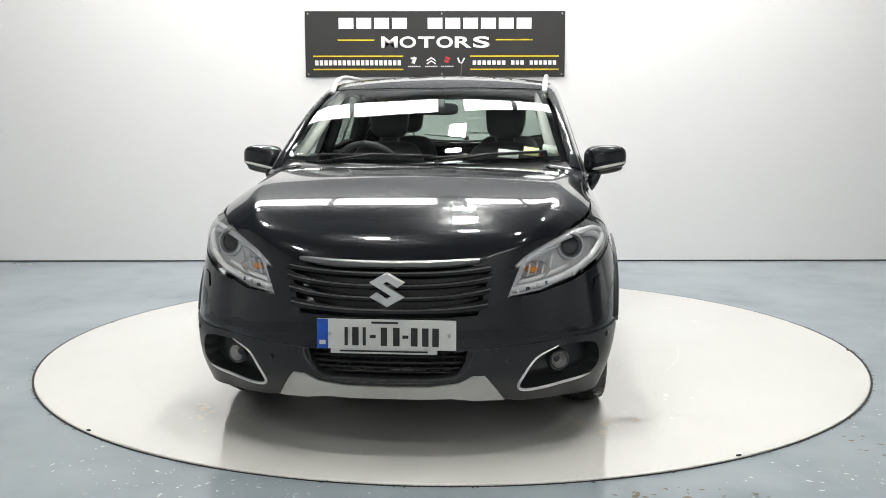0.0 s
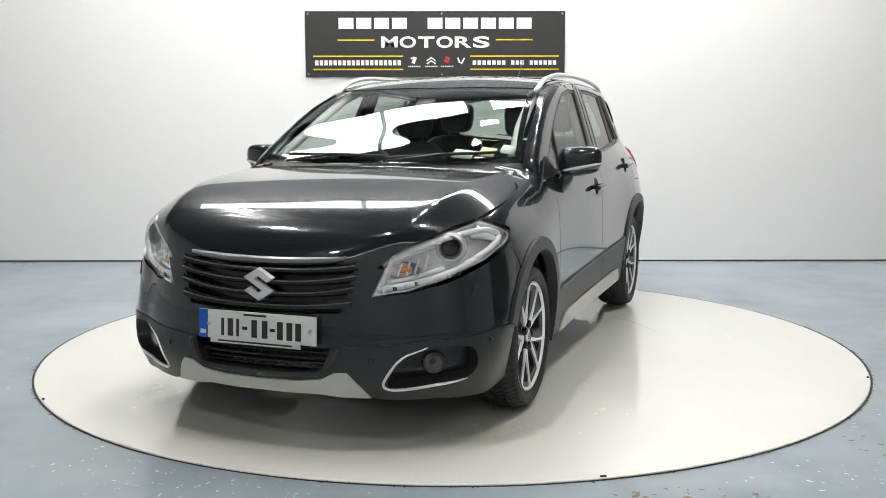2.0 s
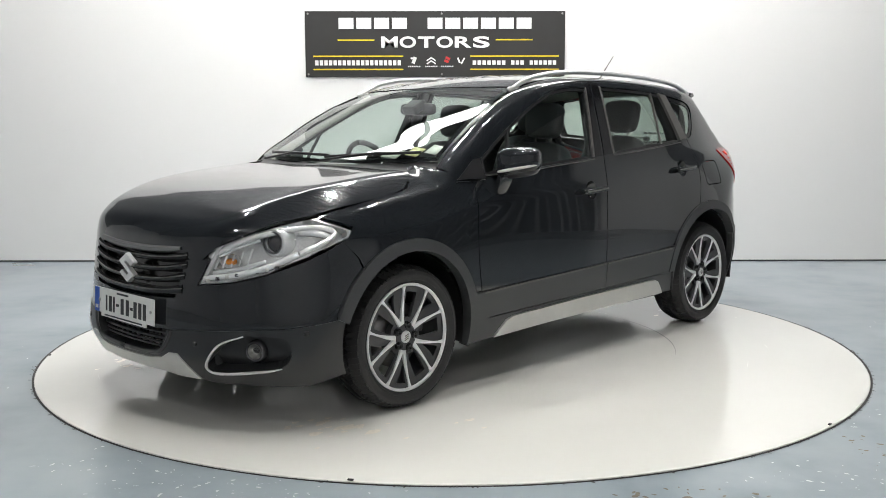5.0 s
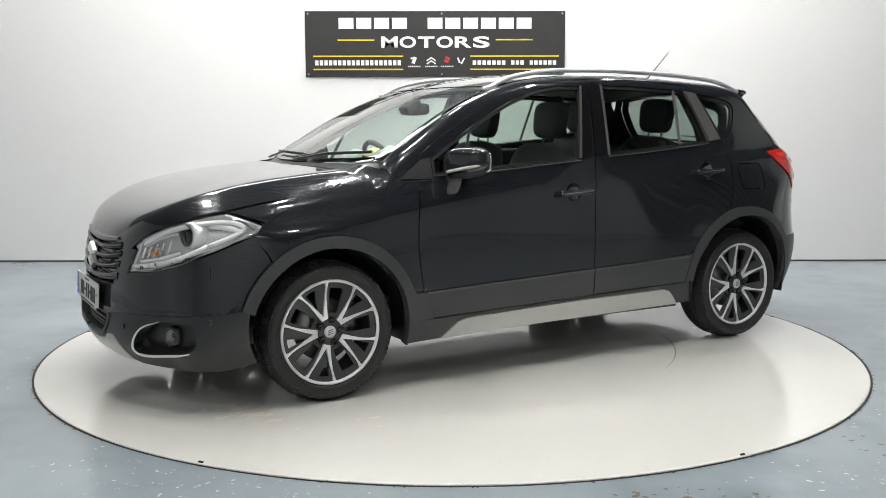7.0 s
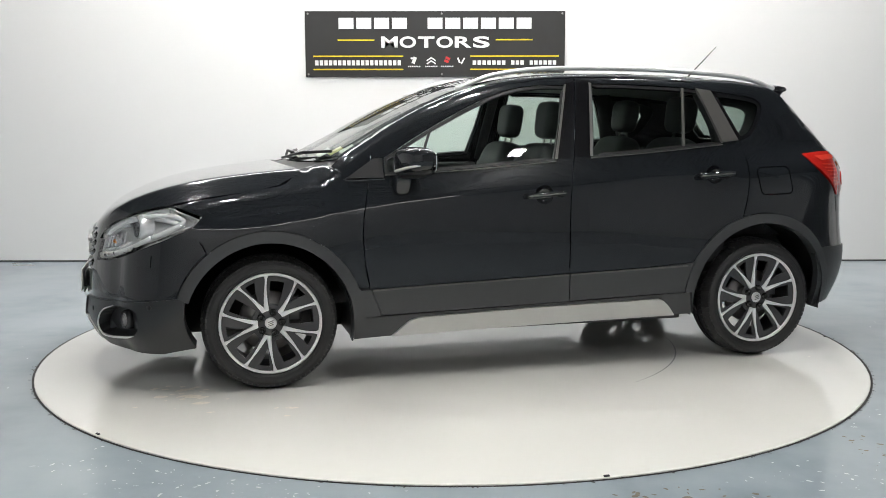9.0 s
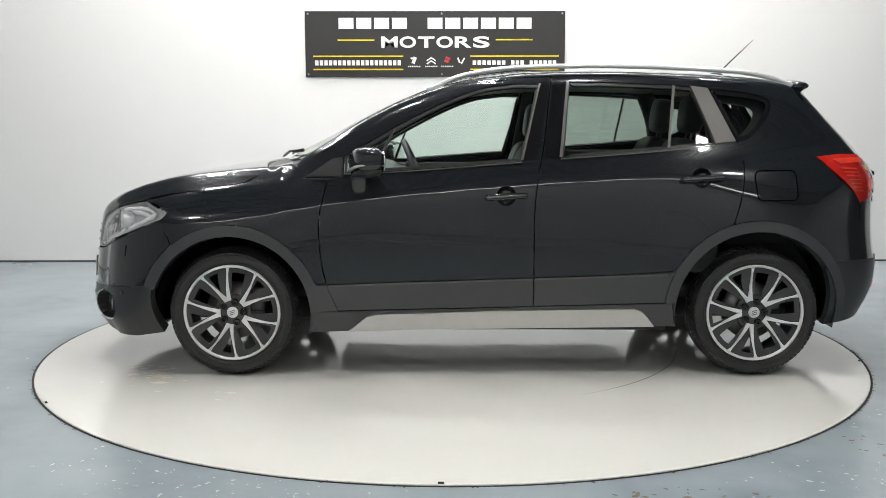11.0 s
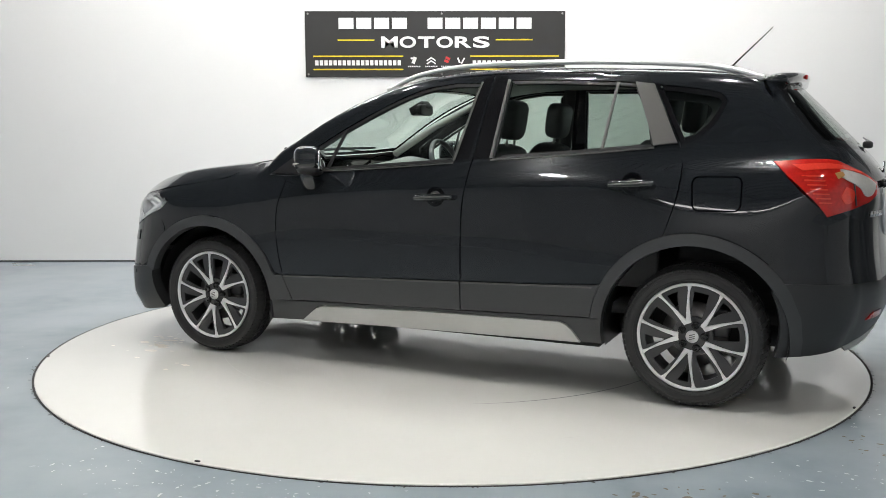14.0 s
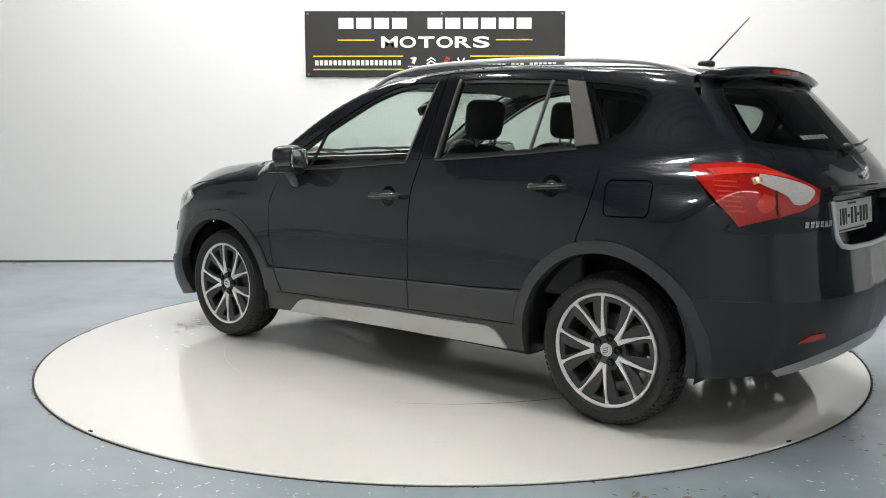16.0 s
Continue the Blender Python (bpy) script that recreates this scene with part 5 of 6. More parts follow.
def car_rear():
    V = lambda *p: Vector(p)
    lamp = [V(-1.62, 0.735, 1.095), V(-1.72, 0.705, 1.103), V(-1.85, 0.63, 1.095), V(-1.95, 0.53, 1.05), V(-2.01, 0.42, 0.995), V(-2.03, 0.46, 0.955), V(-2.01, 0.56, 0.925), V(-1.92, 0.67, 0.892), V(-1.835, 0.75, 0.866), V(-1.74, 0.76, 0.95), V(-1.66, 0.75, 1.03)]
    # tailgate
    half = [V(-1.545, 0, 1.49), V(-1.54, 0.30, 1.485), V(-1.53, 0.515, 1.46), V(-1.59, 0.60, 1.35), V(-1.684, 0.66, 1.20), V(-1.735, 0.685, 1.165), V(-1.755, 0.695, 1.10)] + lamp[2:7] + [V(-2.04, 0.55, 0.84), V(-2.05, 0.545, 0.70), V(-2.06, 0.50, 0.655), V(-2.08, 0.25, 0.648), V(-2.08, 0, 0.645)]
    gl = [V(-1.60, 0, 1.45), V(-1.60, 0.30, 1.445), V(-1.60, 0.50, 1.425), V(-1.63, 0.555, 1.36), V(-1.72, 0.60, 1.22), V(-1.775, 0.61, 1.165), V(-1.86, 0.45, 1.135), V(-1.92, 0.22, 1.115), V(-1.945, 0, 1.11)]
    mir = lambda h: h + [V(p.x, -p.y, p.z) for p in h[::-1]][1:-1]
    n = (-0.88, 0, 0.47)
    recess = dense(mir([V(-2.05, 0, 0.972), V(-2.04, 0.33, 0.965), V(-2.04, 0.35, 0.945), V(-2.04, 0.348, 0.92), V(-2.05, 0.305, 0.80), V(-2.06, 0.27, 0.765), V(-2.06, 0.20, 0.752), V(-2.07, 0, 0.748)]), 0.035)
    gate = sheet("tailgate", PAINT, CAR, mir(half), n, "glossy black tailgate", holes=[mir(gl), [on_skin(p, (-1, 0, 0))[0] for p in recess]])
    sheet("window", PRIVACY, gate, mir(gl), n, "dark privacy glass", off=-0.004, thick=0, gap=0).visible_shadow = False
    c = V(-1.76, 0, 1.29)
    sheet("window_seal", GLOSS_BLACK, gate, mir(gl), n, holes=[[c + (p - c) * 0.92 for p in mir(gl)]], off=-0.003, thick=0, gap=0)
    # spoiler over the glass
    bm = bmesh.new()
    rows = []
    for i in range(29):
        y = -0.53 + 1.06 * i / 28
        t = (abs(y) / 0.53) ** 2
        end = 1 - 0.5 * max(0, (abs(y) - 0.46) / 0.07)
        a, _ = on_skin((-1.535, y, 0), T, 0.004)
        xr = -1.675 + 0.055 * t
        zt = 1.492 - 0.035 * t
        rows.append([bm.verts.new(p) for p in (a + Vector((0.03, 0, -0.012)), a, V((a.x + xr) / 2, y, (a.z + zt) / 2 + 0.008), V(xr + 0.012, y, zt), V(xr, y, zt - 0.012), V(xr + 0.004, y, zt - 0.04 * end), V(xr + 0.02, y, zt - 0.047 * end), V(-1.58, y, zt - 0.045))])
    for a, b in zip(rows, rows[1:]):
        for j in range(8):
            bm.faces.new((a[j], a[(j + 1) % 8], b[(j + 1) % 8], b[j]))
    bm.faces.new(rows[0])
    bm.faces.new(rows[-1][::-1])
    bmesh.ops.recalc_face_normals(bm, faces=bm.faces)
    sp = part("spoiler", bm, PAINT, gate)
    bm = bmesh.new()
    box(bm, (-1.676, 0, 1.470), (0.010, 0.26, 0.020), bev=0.003)
    part("brake_light", bm, RED, sp, "high red brake light")
    # rear wiper
    q, m = on_skin((-1.93, 0, 1.135), n, 0.015)
    bm = bmesh.new()
    superball(bm, q + Vector((-0.006, 0, 0)), (0.024, 0.020, 0.018), 0.7, 0.7)
    w = part("wiper", bm, SATIN_BLACK, gate)
    bm = bmesh.new()
    tube(bm, [q + Vector((-0.02, 0, 0.005)), q + Vector((-0.012, -0.12, 0.012)), q + Vector((0.02, -0.30, 0.03))], 0.008, 8, 0.7, taper=(1.2, 1, 0.5))
    part("wiper_arm", bm, SATIN_BLACK, w)
    # number plate recess, bright frame, handle bar
    cut = [on_skin(p, (-1, 0, 0))[0] for p in recess]
    deep = [V(-1.955 - 0.10 * (p.z - 0.76), p.y * 0.97, 0.87 + (p.z - 0.87) * 0.95) for p in cut]
    bm = bmesh.new()
    outer, inner = [bm.verts.new(p) for p in cut], [bm.verts.new(p) for p in deep]
    for i in range(len(outer)):
        j = (i + 1) % len(outer)
        bm.faces.new((outer[i], outer[j], inner[j], inner[i]))
    bm.faces.new(inner)
    bmesh.ops.recalc_face_normals(bm, faces=bm.faces)
    if sum(f.normal.x for f in bm.faces if len(f.verts) > 4) > 0:
        bmesh.ops.reverse_faces(bm, faces=bm.faces)
    part("plate_recess", bm, PAINT, gate, smooth=False)
    pts = [p for p in cut if p.z < 0.955]
    pts = sorted(pts, key=lambda p: math.atan2(p.z - 1.2, p.y))
    bm = bmesh.new()
    tube(bm, bend([p + Vector((-0.004, 0, 0)) for p in pts], 2), 0.011, 8)
    part("plate_frame", bm, RAIL, gate, "bright frame round the plate")
    bm = bmesh.new()
    tube(bm, [on_skin((-2.05, -0.36 + 0.04 * i, 0.985), (-1, 0, 0), 0.012)[0] for i in range(19)], 0.022, 10, 0.8)
    part("handle_bar", bm, GLOSS_BLACK, gate)
    q, m = on_skin((-2.05, 0, 1.035), (-1, 0, 0.2), 0.004)
    bm = bmesh.new()
    for k in (-1, 1):
        box(bm, q + Vector((0, k * 0.008, k * 0.014)), (0.008, 0.07, 0.022), Euler((radians(-28), 0, 0)).to_matrix(), bev=0.003)
    part("emblem", bm, CHROME, gate, "plain bright metal emblem")
    q, m = on_skin((-2.03, 0.46, 0.865), (-1, 0.3, 0), 0.003)
    for k in range(6):
        q, m = on_skin((-2.03, 0.50 - 0.028 * k, 0.862), (-1, 0.2, 0), 0.003)
        bm = bmesh.new()
        box(bm, q, (0.004, 0.020, 0.024), Vector((-1, 0, 0)).rotation_difference(m).to_matrix(), bev=0.001)
        part("badge_bar", bm, CHROME, gate)
    number_plate(Matrix.Translation((-1.985, 0, 0.872)) @ pose(0, 0, 0, 0, -5, 180), False)
    # sticker inside the glass
    for k in range(7):
        q, m = on_skin((-1.85, 0.25 - 0.035 * k, 1.185), n, -0.008)
        bm = bmesh.new()
        box(bm, q, (0.002, 0.026, 0.022), Vector((-1, 0, 0)).rotation_difference(m).to_matrix())
        part("sticker_bar", bm, PAPER, gate)
    # tail lamps
    for s in (False, True):
        nn = (-0.62, 0.75, 0.22)
        tl = sheet("tail_light", RED, CAR, lamp, nn, "red tail light with a clear section", off=0.006, thick=0.03, gap=0.002, right=s)
        clear = bend([V(-1.835, 0.625, 1.048), V(-1.92, 0.55, 1.035), V(-1.985, 0.47, 1.003), V(-2.00, 0.465, 0.980), V(-1.995, 0.52, 0.948), V(-1.965, 0.565, 0.945), V(-1.94, 0.585, 0.975), V(-1.88, 0.622, 0.998), V(-1.84, 0.64, 1.015)], 3)
        sheet("reverse_lens", WHITE_LENS, tl, clear, nn, off=0.009, thick=0.01, gap=0, step=0.015, right=s)
        sheet("lens_band", RED_BRIGHT, tl, bend([V(-1.68, 0.72, 1.075), V(-1.80, 0.66, 1.075), V(-1.90, 0.58, 1.060), V(-1.96, 0.52, 1.036), V(-1.90, 0.58, 1.047), V(-1.81, 0.66, 1.052), V(-1.715, 0.72, 1.048)], 3), nn, off=0.0085, thick=0.004, gap=0, step=0.015, right=s)
        for k in range(7):
            z = 1.030 - 0.018 * k
            x0, x1 = -1.715 - 0.012 * k, -1.80 - 0.006 * k
            sheet("lens_rib", RED_BRIGHT, tl, band(xz((x0, z), (x1, z - 0.002)), 0.006), S, off=0.0085, thick=0.003, gap=0, step=0.02, right=s)
        sheet("lens_glow", RED_BRIGHT, tl, bend(xz((-1.885, 0.985), (-1.915, 0.965), (-1.912, 0.925), (-1.885, 0.915), (-1.868, 0.945)), 3), S, off=0.0085, thick=0.003, gap=0, step=0.02, right=s)
        sheet("bulb_spot", DULL_AMBER, tl, bend(xz((-1.838, 1.040), (-1.862, 1.044), (-1.872, 1.028), (-1.852, 1.016)), 3), S, off=0.0115, thick=0.003, gap=0, step=0.015, right=s)
        sheet("lens_line", INK, tl, band(xz((-1.905, 1.055), (-1.925, 0.905)), 0.004), S, off=0.0085, thick=0.004, gap=0, step=0.02, right=s)
    # bumper
    low_line = bend([V(-1.67, 0.85, 0.582), V(-1.80, 0.79, 0.580), V(-1.95, 0.64, 0.574), V(-2.05, 0.40, 0.566), V(-2.09, 0, 0.560)], 4)
    up = low_line + [V(-2.08, 0, 0.645), V(-2.08, 0.25, 0.648), V(-2.06, 0.50, 0.655), V(-2.05, 0.545, 0.70), V(-2.04, 0.55, 0.84)] + lamp[6:9] + [V(-1.80, 0.80, 0.76), V(-1.70, 0.83, 0.69), V(-1.62, 0.86, 0.655)]
    sheet("rear_bumper", PAINT, CAR, up, REAR_L, "glossy black upper rear bumper", both=True, gap=0)
    low = low_line + [V(-2.06, 0, 0.36), V(-2.03, 0.34, 0.345), V(-1.98, 0.50, 0.315), V(-1.90, 0.62, 0.285), V(-1.80, 0.74, 0.268)] + [V(p.x, 0.85, p.z) for p in arc(-1.30, 0.325, 0.41, 189, 148, 6)]
    lower = sheet("lower_bumper", BUMPER, CAR, low, REAR_L, "matt grey plastic lower bumper", both=True, gap=0, off=0.006, thick=0.03)
    sk = [V(-2.06, 0, 0.36), V(-2.03, 0.34, 0.345), V(-1.98, 0.50, 0.315), V(-1.93, 0.60, 0.29), V(-1.93, 0.55, 0.262), V(-1.98, 0.36, 0.285), V(-2.0, 0, 0.29)]
    sheet("skid_plate", SILVER, CAR, sk, REAR_L, "silver plastic skid plate", both=True, gap=0, off=0.008, thick=0.03)
    for s in (False, True):
        for a, b in ((0.54, 0.40),):
            sheet("reflector", RED, lower, [V(-2.0, a, 0.405), V(-2.05, b, 0.412), V(-2.05, b + 0.01, 0.438), V(-2.02, a - 0.05, 0.435)], REAR_L, "red reflector", off=0.012, thick=0.01, gap=0, step=0.015, right=s)
    # tow flap
    sheet("tow_flap", PAINT, CAR, [V(-1.845, 0.75, 0.855), V(-1.97, 0.62, 0.865), V(-1.985, 0.63, 0.765), V(-1.86, 0.755, 0.77)], REAR_L, off=0.0015, thick=0.004, gap=0)


def car_under():
    bm = bmesh.new()
    box(bm, (0, 0, 0.27), (1.74, 1.50, 0.10))
    box(bm, (1.30, 0, 0.36), (1.5, 0.98, 0.28), bev=0.03)
    box(bm, (-1.25, 0, 0.37), (1.2, 0.98, 0.24), bev=0.03)
    part("underbody", bm, SATIN_BLACK, CAR)
    bm = bmesh.new()
    tube(bm, [(0.8, -0.2, 0.2), (-0.8, -0.2, 0.2), (-1.2, -0.35, 0.23), (-1.85, -0.4, 0.25)], 0.03, 10)
    superball(bm, (-1.72, -0.25, 0.26), (0.14, 0.3, 0.07), 0.6, 0.5)
    part("exhaust", bm, STEEL, CAR)
    for x in (1.30, -1.30):
        bm = bmesh.new()
        tube(bm, [(x, -0.7, 0.31), (x, 0.7, 0.31)], 0.03, 10)
        part("axle", bm, SATIN_BLACK, CAR)


def wheel():
    """A wheel about its own centre, its face towards +y."""
    root = new("wheel")
    R, r = 0.3135, 0.240
    bm = bmesh.new()
    spin(bm, [(r, 0.085), (r + 0.010, 0.094), (r + 0.028, 0.103), (r + 0.050, 0.102), (R - 0.018, 0.092), (R - 0.006, 0.080), (R - 0.001, 0.060), (R, 0.030), (R, -0.030), (R - 0.001, -0.06), (R - 0.006, -0.08), (R - 0.02, -0.095), (r + 0.04, -0.103), (r, -0.09), (r - 0.004, 0.0), (r, 0.085)], "y", 80)
    tyre = part("tyre", bm, RUBBER, root)
    # tread: blocks between three long grooves, and shoulder slits
    bm = bmesh.new()
    for k in range(72):
        a = 2 * math.pi * k / 72
        m = pose(0, 0, 0, 0, -math.degrees(a), 0)
        for y0, y1, sk in ((0.049, 0.096, 0.004), (0.008, 0.040, 0.008), (-0.040, -0.008, -0.008), (-0.096, -0.049, -0.004)):
            d = 0.0100
            rr = [R + 0.004, R + 0.004]
            z_out = lambda y: R + 0.0060 - max(0, abs(y) - 0.060) ** 2 * 14
            vs = []
            for y, s in ((y0, -1), (y1, 1)):
                for dz in (-d, d):
                    for rad in (z_out(y) - 0.012, z_out(y)):
                        vs.append(bm.verts.new(m @ Vector((rad, y, dz + s * sk))))
            for f in ((0, 1, 3, 2), (4, 6, 7, 5), (0, 4, 5, 1), (2, 3, 7, 6), (1, 5, 7, 3)):
                bm.faces.new([vs[i] for i in f])
    bmesh.ops.recalc_face_normals(bm, faces=bm.faces)
    part("tread", bm, RUBBER, tyre, smooth=False)
    bm = bmesh.new()
    for rr in (r + 0.016, r + 0.040):
        spin(bm, [(rr - 0.003, 0.098 if rr < r + 0.03 else 0.1025), (rr, 0.1045), (rr + 0.003, 0.100)], "y", 64)
    part("sidewall_rib", bm, RUBBER, tyre)
    # rim barrel
    bm = bmesh.new()
    spin(bm, [(r - 0.012, 0.082), (r - 0.020, 0.06), (r - 0.030, 0.03), (r - 0.03, -0.08)], "y", 64)
    rim = part("rim", bm, RIMDARK, root)
    bm = bmesh.new()
    spin(bm, [(r + 0.002, 0.084), (r + 0.001, 0.092), (r - 0.006, 0.094), (r - 0.012, 0.088), (r - 0.012, 0.075)], "y", 72)
    part("rim_lip", bm, RIMFACE, rim, "machined bright rim edge")
    # five bright V-shaped pairs of spokes, with dark webs and slots between
    P = lambda rad, deg, y: Vector((rad * math.cos(radians(deg)), y, rad * math.sin(radians(deg))))
    edge = r - 0.010
    face = lambda rad: 0.074 + 0.014 * (rad - 0.05) / (edge - 0.05)
    lean = lambda rad: 5.5 + 12.5 * max(0.0, (rad - 0.062) / (edge - 0.062)) ** 0.62

    def blade(bm, base, d):
        rows = []
        for i in range(13):
            t = i / 12
            rad = 0.060 + (edge - 0.060) * t
            ang = base + d * lean(rad)
            hw = 0.0102 - 0.0060 * min(1, t * 1.5) + 0.005 * max(0, t - 0.88) / 0.12
            y = face(rad)
            c = P(rad, ang, 0)
            tn = Vector((-math.sin(radians(ang)), 0, math.cos(radians(ang))))
            rows.append([bm.verts.new(c + tn * k * hw + Vector((0, yy, 0))) for k, yy in ((-1.25, y - 0.012), (-1, y - 0.001), (-0.9, y), (0.9, y), (1, y - 0.001), (1.25, y - 0.012))])
        for p, q in zip(rows, rows[1:]):
            for j in range(5):
                bm.faces.new((p[j], p[j + 1], q[j + 1], q[j]))
        bmesh.ops.recalc_face_normals(bm, faces=bm.faces)
        if sum(f.normal.y for f in bm.faces) < 0:
            bmesh.ops.reverse_faces(bm, faces=bm.faces)

    def web(lo, hi, r0, slot0, slot1, cut):
        """A dark plate between two spokes, with a slot beside the first one."""
        bm = bmesh.new()
        rads = sorted({r0 + (edge - r0) * i / 14 for i in range(15)} | {slot0, slot1})
        rows = []
        for rad in rads:
            c = cut(rad)
            a, b = lo(rad), hi(rad)
            rows.append([bm.verts.new(P(rad, a + (b - a) * t, face(rad) - 0.006 - 0.007 * (1 - abs(2 * t - 1)))) for t in (0.0, 0.16, 0.16 + (c - 0.16) / 2, c, (c + 1) / 2, 1.0)])
        for (ra, p), (rb, q) in zip(zip(rads, rows), list(zip(rads, rows))[1:]):
            for j in range(5):
                if j in (1, 2) and slot0 <= (ra + rb) / 2 <= slot1:
                    continue
                bm.faces.new((p[j], p[j + 1], q[j + 1], q[j]))
        bmesh.ops.recalc_face_normals(bm, faces=bm.faces)
        if sum(f.normal.y for f in bm.faces) < 0:
            bmesh.ops.reverse_faces(bm, faces=bm.faces)
        bmesh.ops.solidify(bm, geom=bm.faces[:], thickness=0.020)
        bmesh.ops.recalc_face_normals(bm, faces=bm.faces)
        part("web", bm, RIMDARK, rim, "dark grey web", smooth=False)

    for k in range(5):
        base = 68 + 72 * k
        for d in (-1, 1):
            bm = bmesh.new()
            blade(bm, base, d)
            part("spoke", bm, RIMFACE, rim, "machined bright spoke", smooth=False)
        web(lambda q, b=base: b - lean(q), lambda q, b=base: b + lean(q), 0.085, 0.125, 0.208, lambda q: 0.30 + 0.28 * max(0, q - 0.125) / 0.083)
        web(lambda q, b=base: b + lean(q), lambda q, b=base: b + 72 - lean(q), 0.070, 0.088, 0.202, lambda q: 0.70 - 0.06 * (q - 0.088) / 0.114)
    # hub, nuts, cap
    bm = bmesh.new()
    spin(bm, [(0.001, 0.074), (0.034, 0.074), (0.058, 0.071), (0.068, 0.064), (0.072, 0.045), (0.072, 0.0)], "y", 40)
    hub = part("hub", bm, RIMDARK, rim)
    for k in range(5):
        bm = bmesh.new()
        spin(bm, [(0.001, 0.078), (0.007, 0.078), (0.007, 0.084), (0.0145, 0.084), (0.0175, 0.077), (0.0175, 0.06)], "y", 12, P(0.052, 104 + 72 * k, 0))
        part("wheel_nut", bm, GLOSS_BLACK, hub)
    bm = bmesh.new()
    spin(bm, [(0.001, 0.082), (0.024, 0.081), (0.028, 0.077), (0.029, 0.06)], "y", 28)
    part("centre_cap", bm, RAIL, hub, "bright wheel centre cap")
    bm = bmesh.new()
    for dz in (-0.009, 0.0, 0.009):
        box(bm, (0, 0.0822, dz), (0.026, 0.002, 0.0035), Euler((0, radians(18), 0)).to_matrix())
    part("cap_mark", bm, TRIM, hub)
    # brake
    bm = bmesh.new()
    spin(bm, [(0.06, 0.012), (0.145, 0.012), (0.145, -0.01), (0.06, -0.01)], "y", 40)
    part("brake_disc", bm, STEEL, root)
    bm = bmesh.new()
    box(bm, (-0.115, 0.0, 0.06), (0.07, 0.07, 0.13), bev=0.015)
    part("brake_caliper", bm, RIMDARK, root)
    return root


def seat(x, y, back_only=False):
    root = new("seat")
    root.parent = CAR
    root.location = (x, y, 0)
    bm = bmesh.new()
    superball(bm, (0.18, 0, 0.60), (0.28, 0.25, 0.10), 0.5, 0.4)
    part("cushion", bm, SEAT, root)
    bm = bmesh.new()
    lean = Euler((0, radians(-14), 0)).to_matrix()
    superball(bm, (-0.13, 0, 0.85), (0.095, 0.245, 0.30), 0.45, 0.5, lean, shape=lambda p: Vector((p.x - 0.03 * abs(p.y / 0.245) ** 2 * -1, p.y * (1 - 0.12 * max(0, p.z / 0.3)), p.z)))
    part("backrest", bm, SEAT, root)
    bm = bmesh.new()
    superball(bm, (-0.215, 0, 1.272), (0.055, 0.118, 0.102), 0.5, 0.5, Euler((0, radians(-8), 0)).to_matrix(), shape=lambda p: Vector((p.x, p.y * (1 + 0.08 * p.z / 0.1), p.z)))
    hr = part("headrest", bm, SEAT, root)
    bm = bmesh.new()
    for s in (-1, 1):
        tube(bm, [(-0.195, s * 0.055, 1.08), (-0.212, s * 0.055, 1.21)], 0.007, 8, up=(1, 0, 0))
    part("headrest_post", bm, STEEL, hr)
    return root


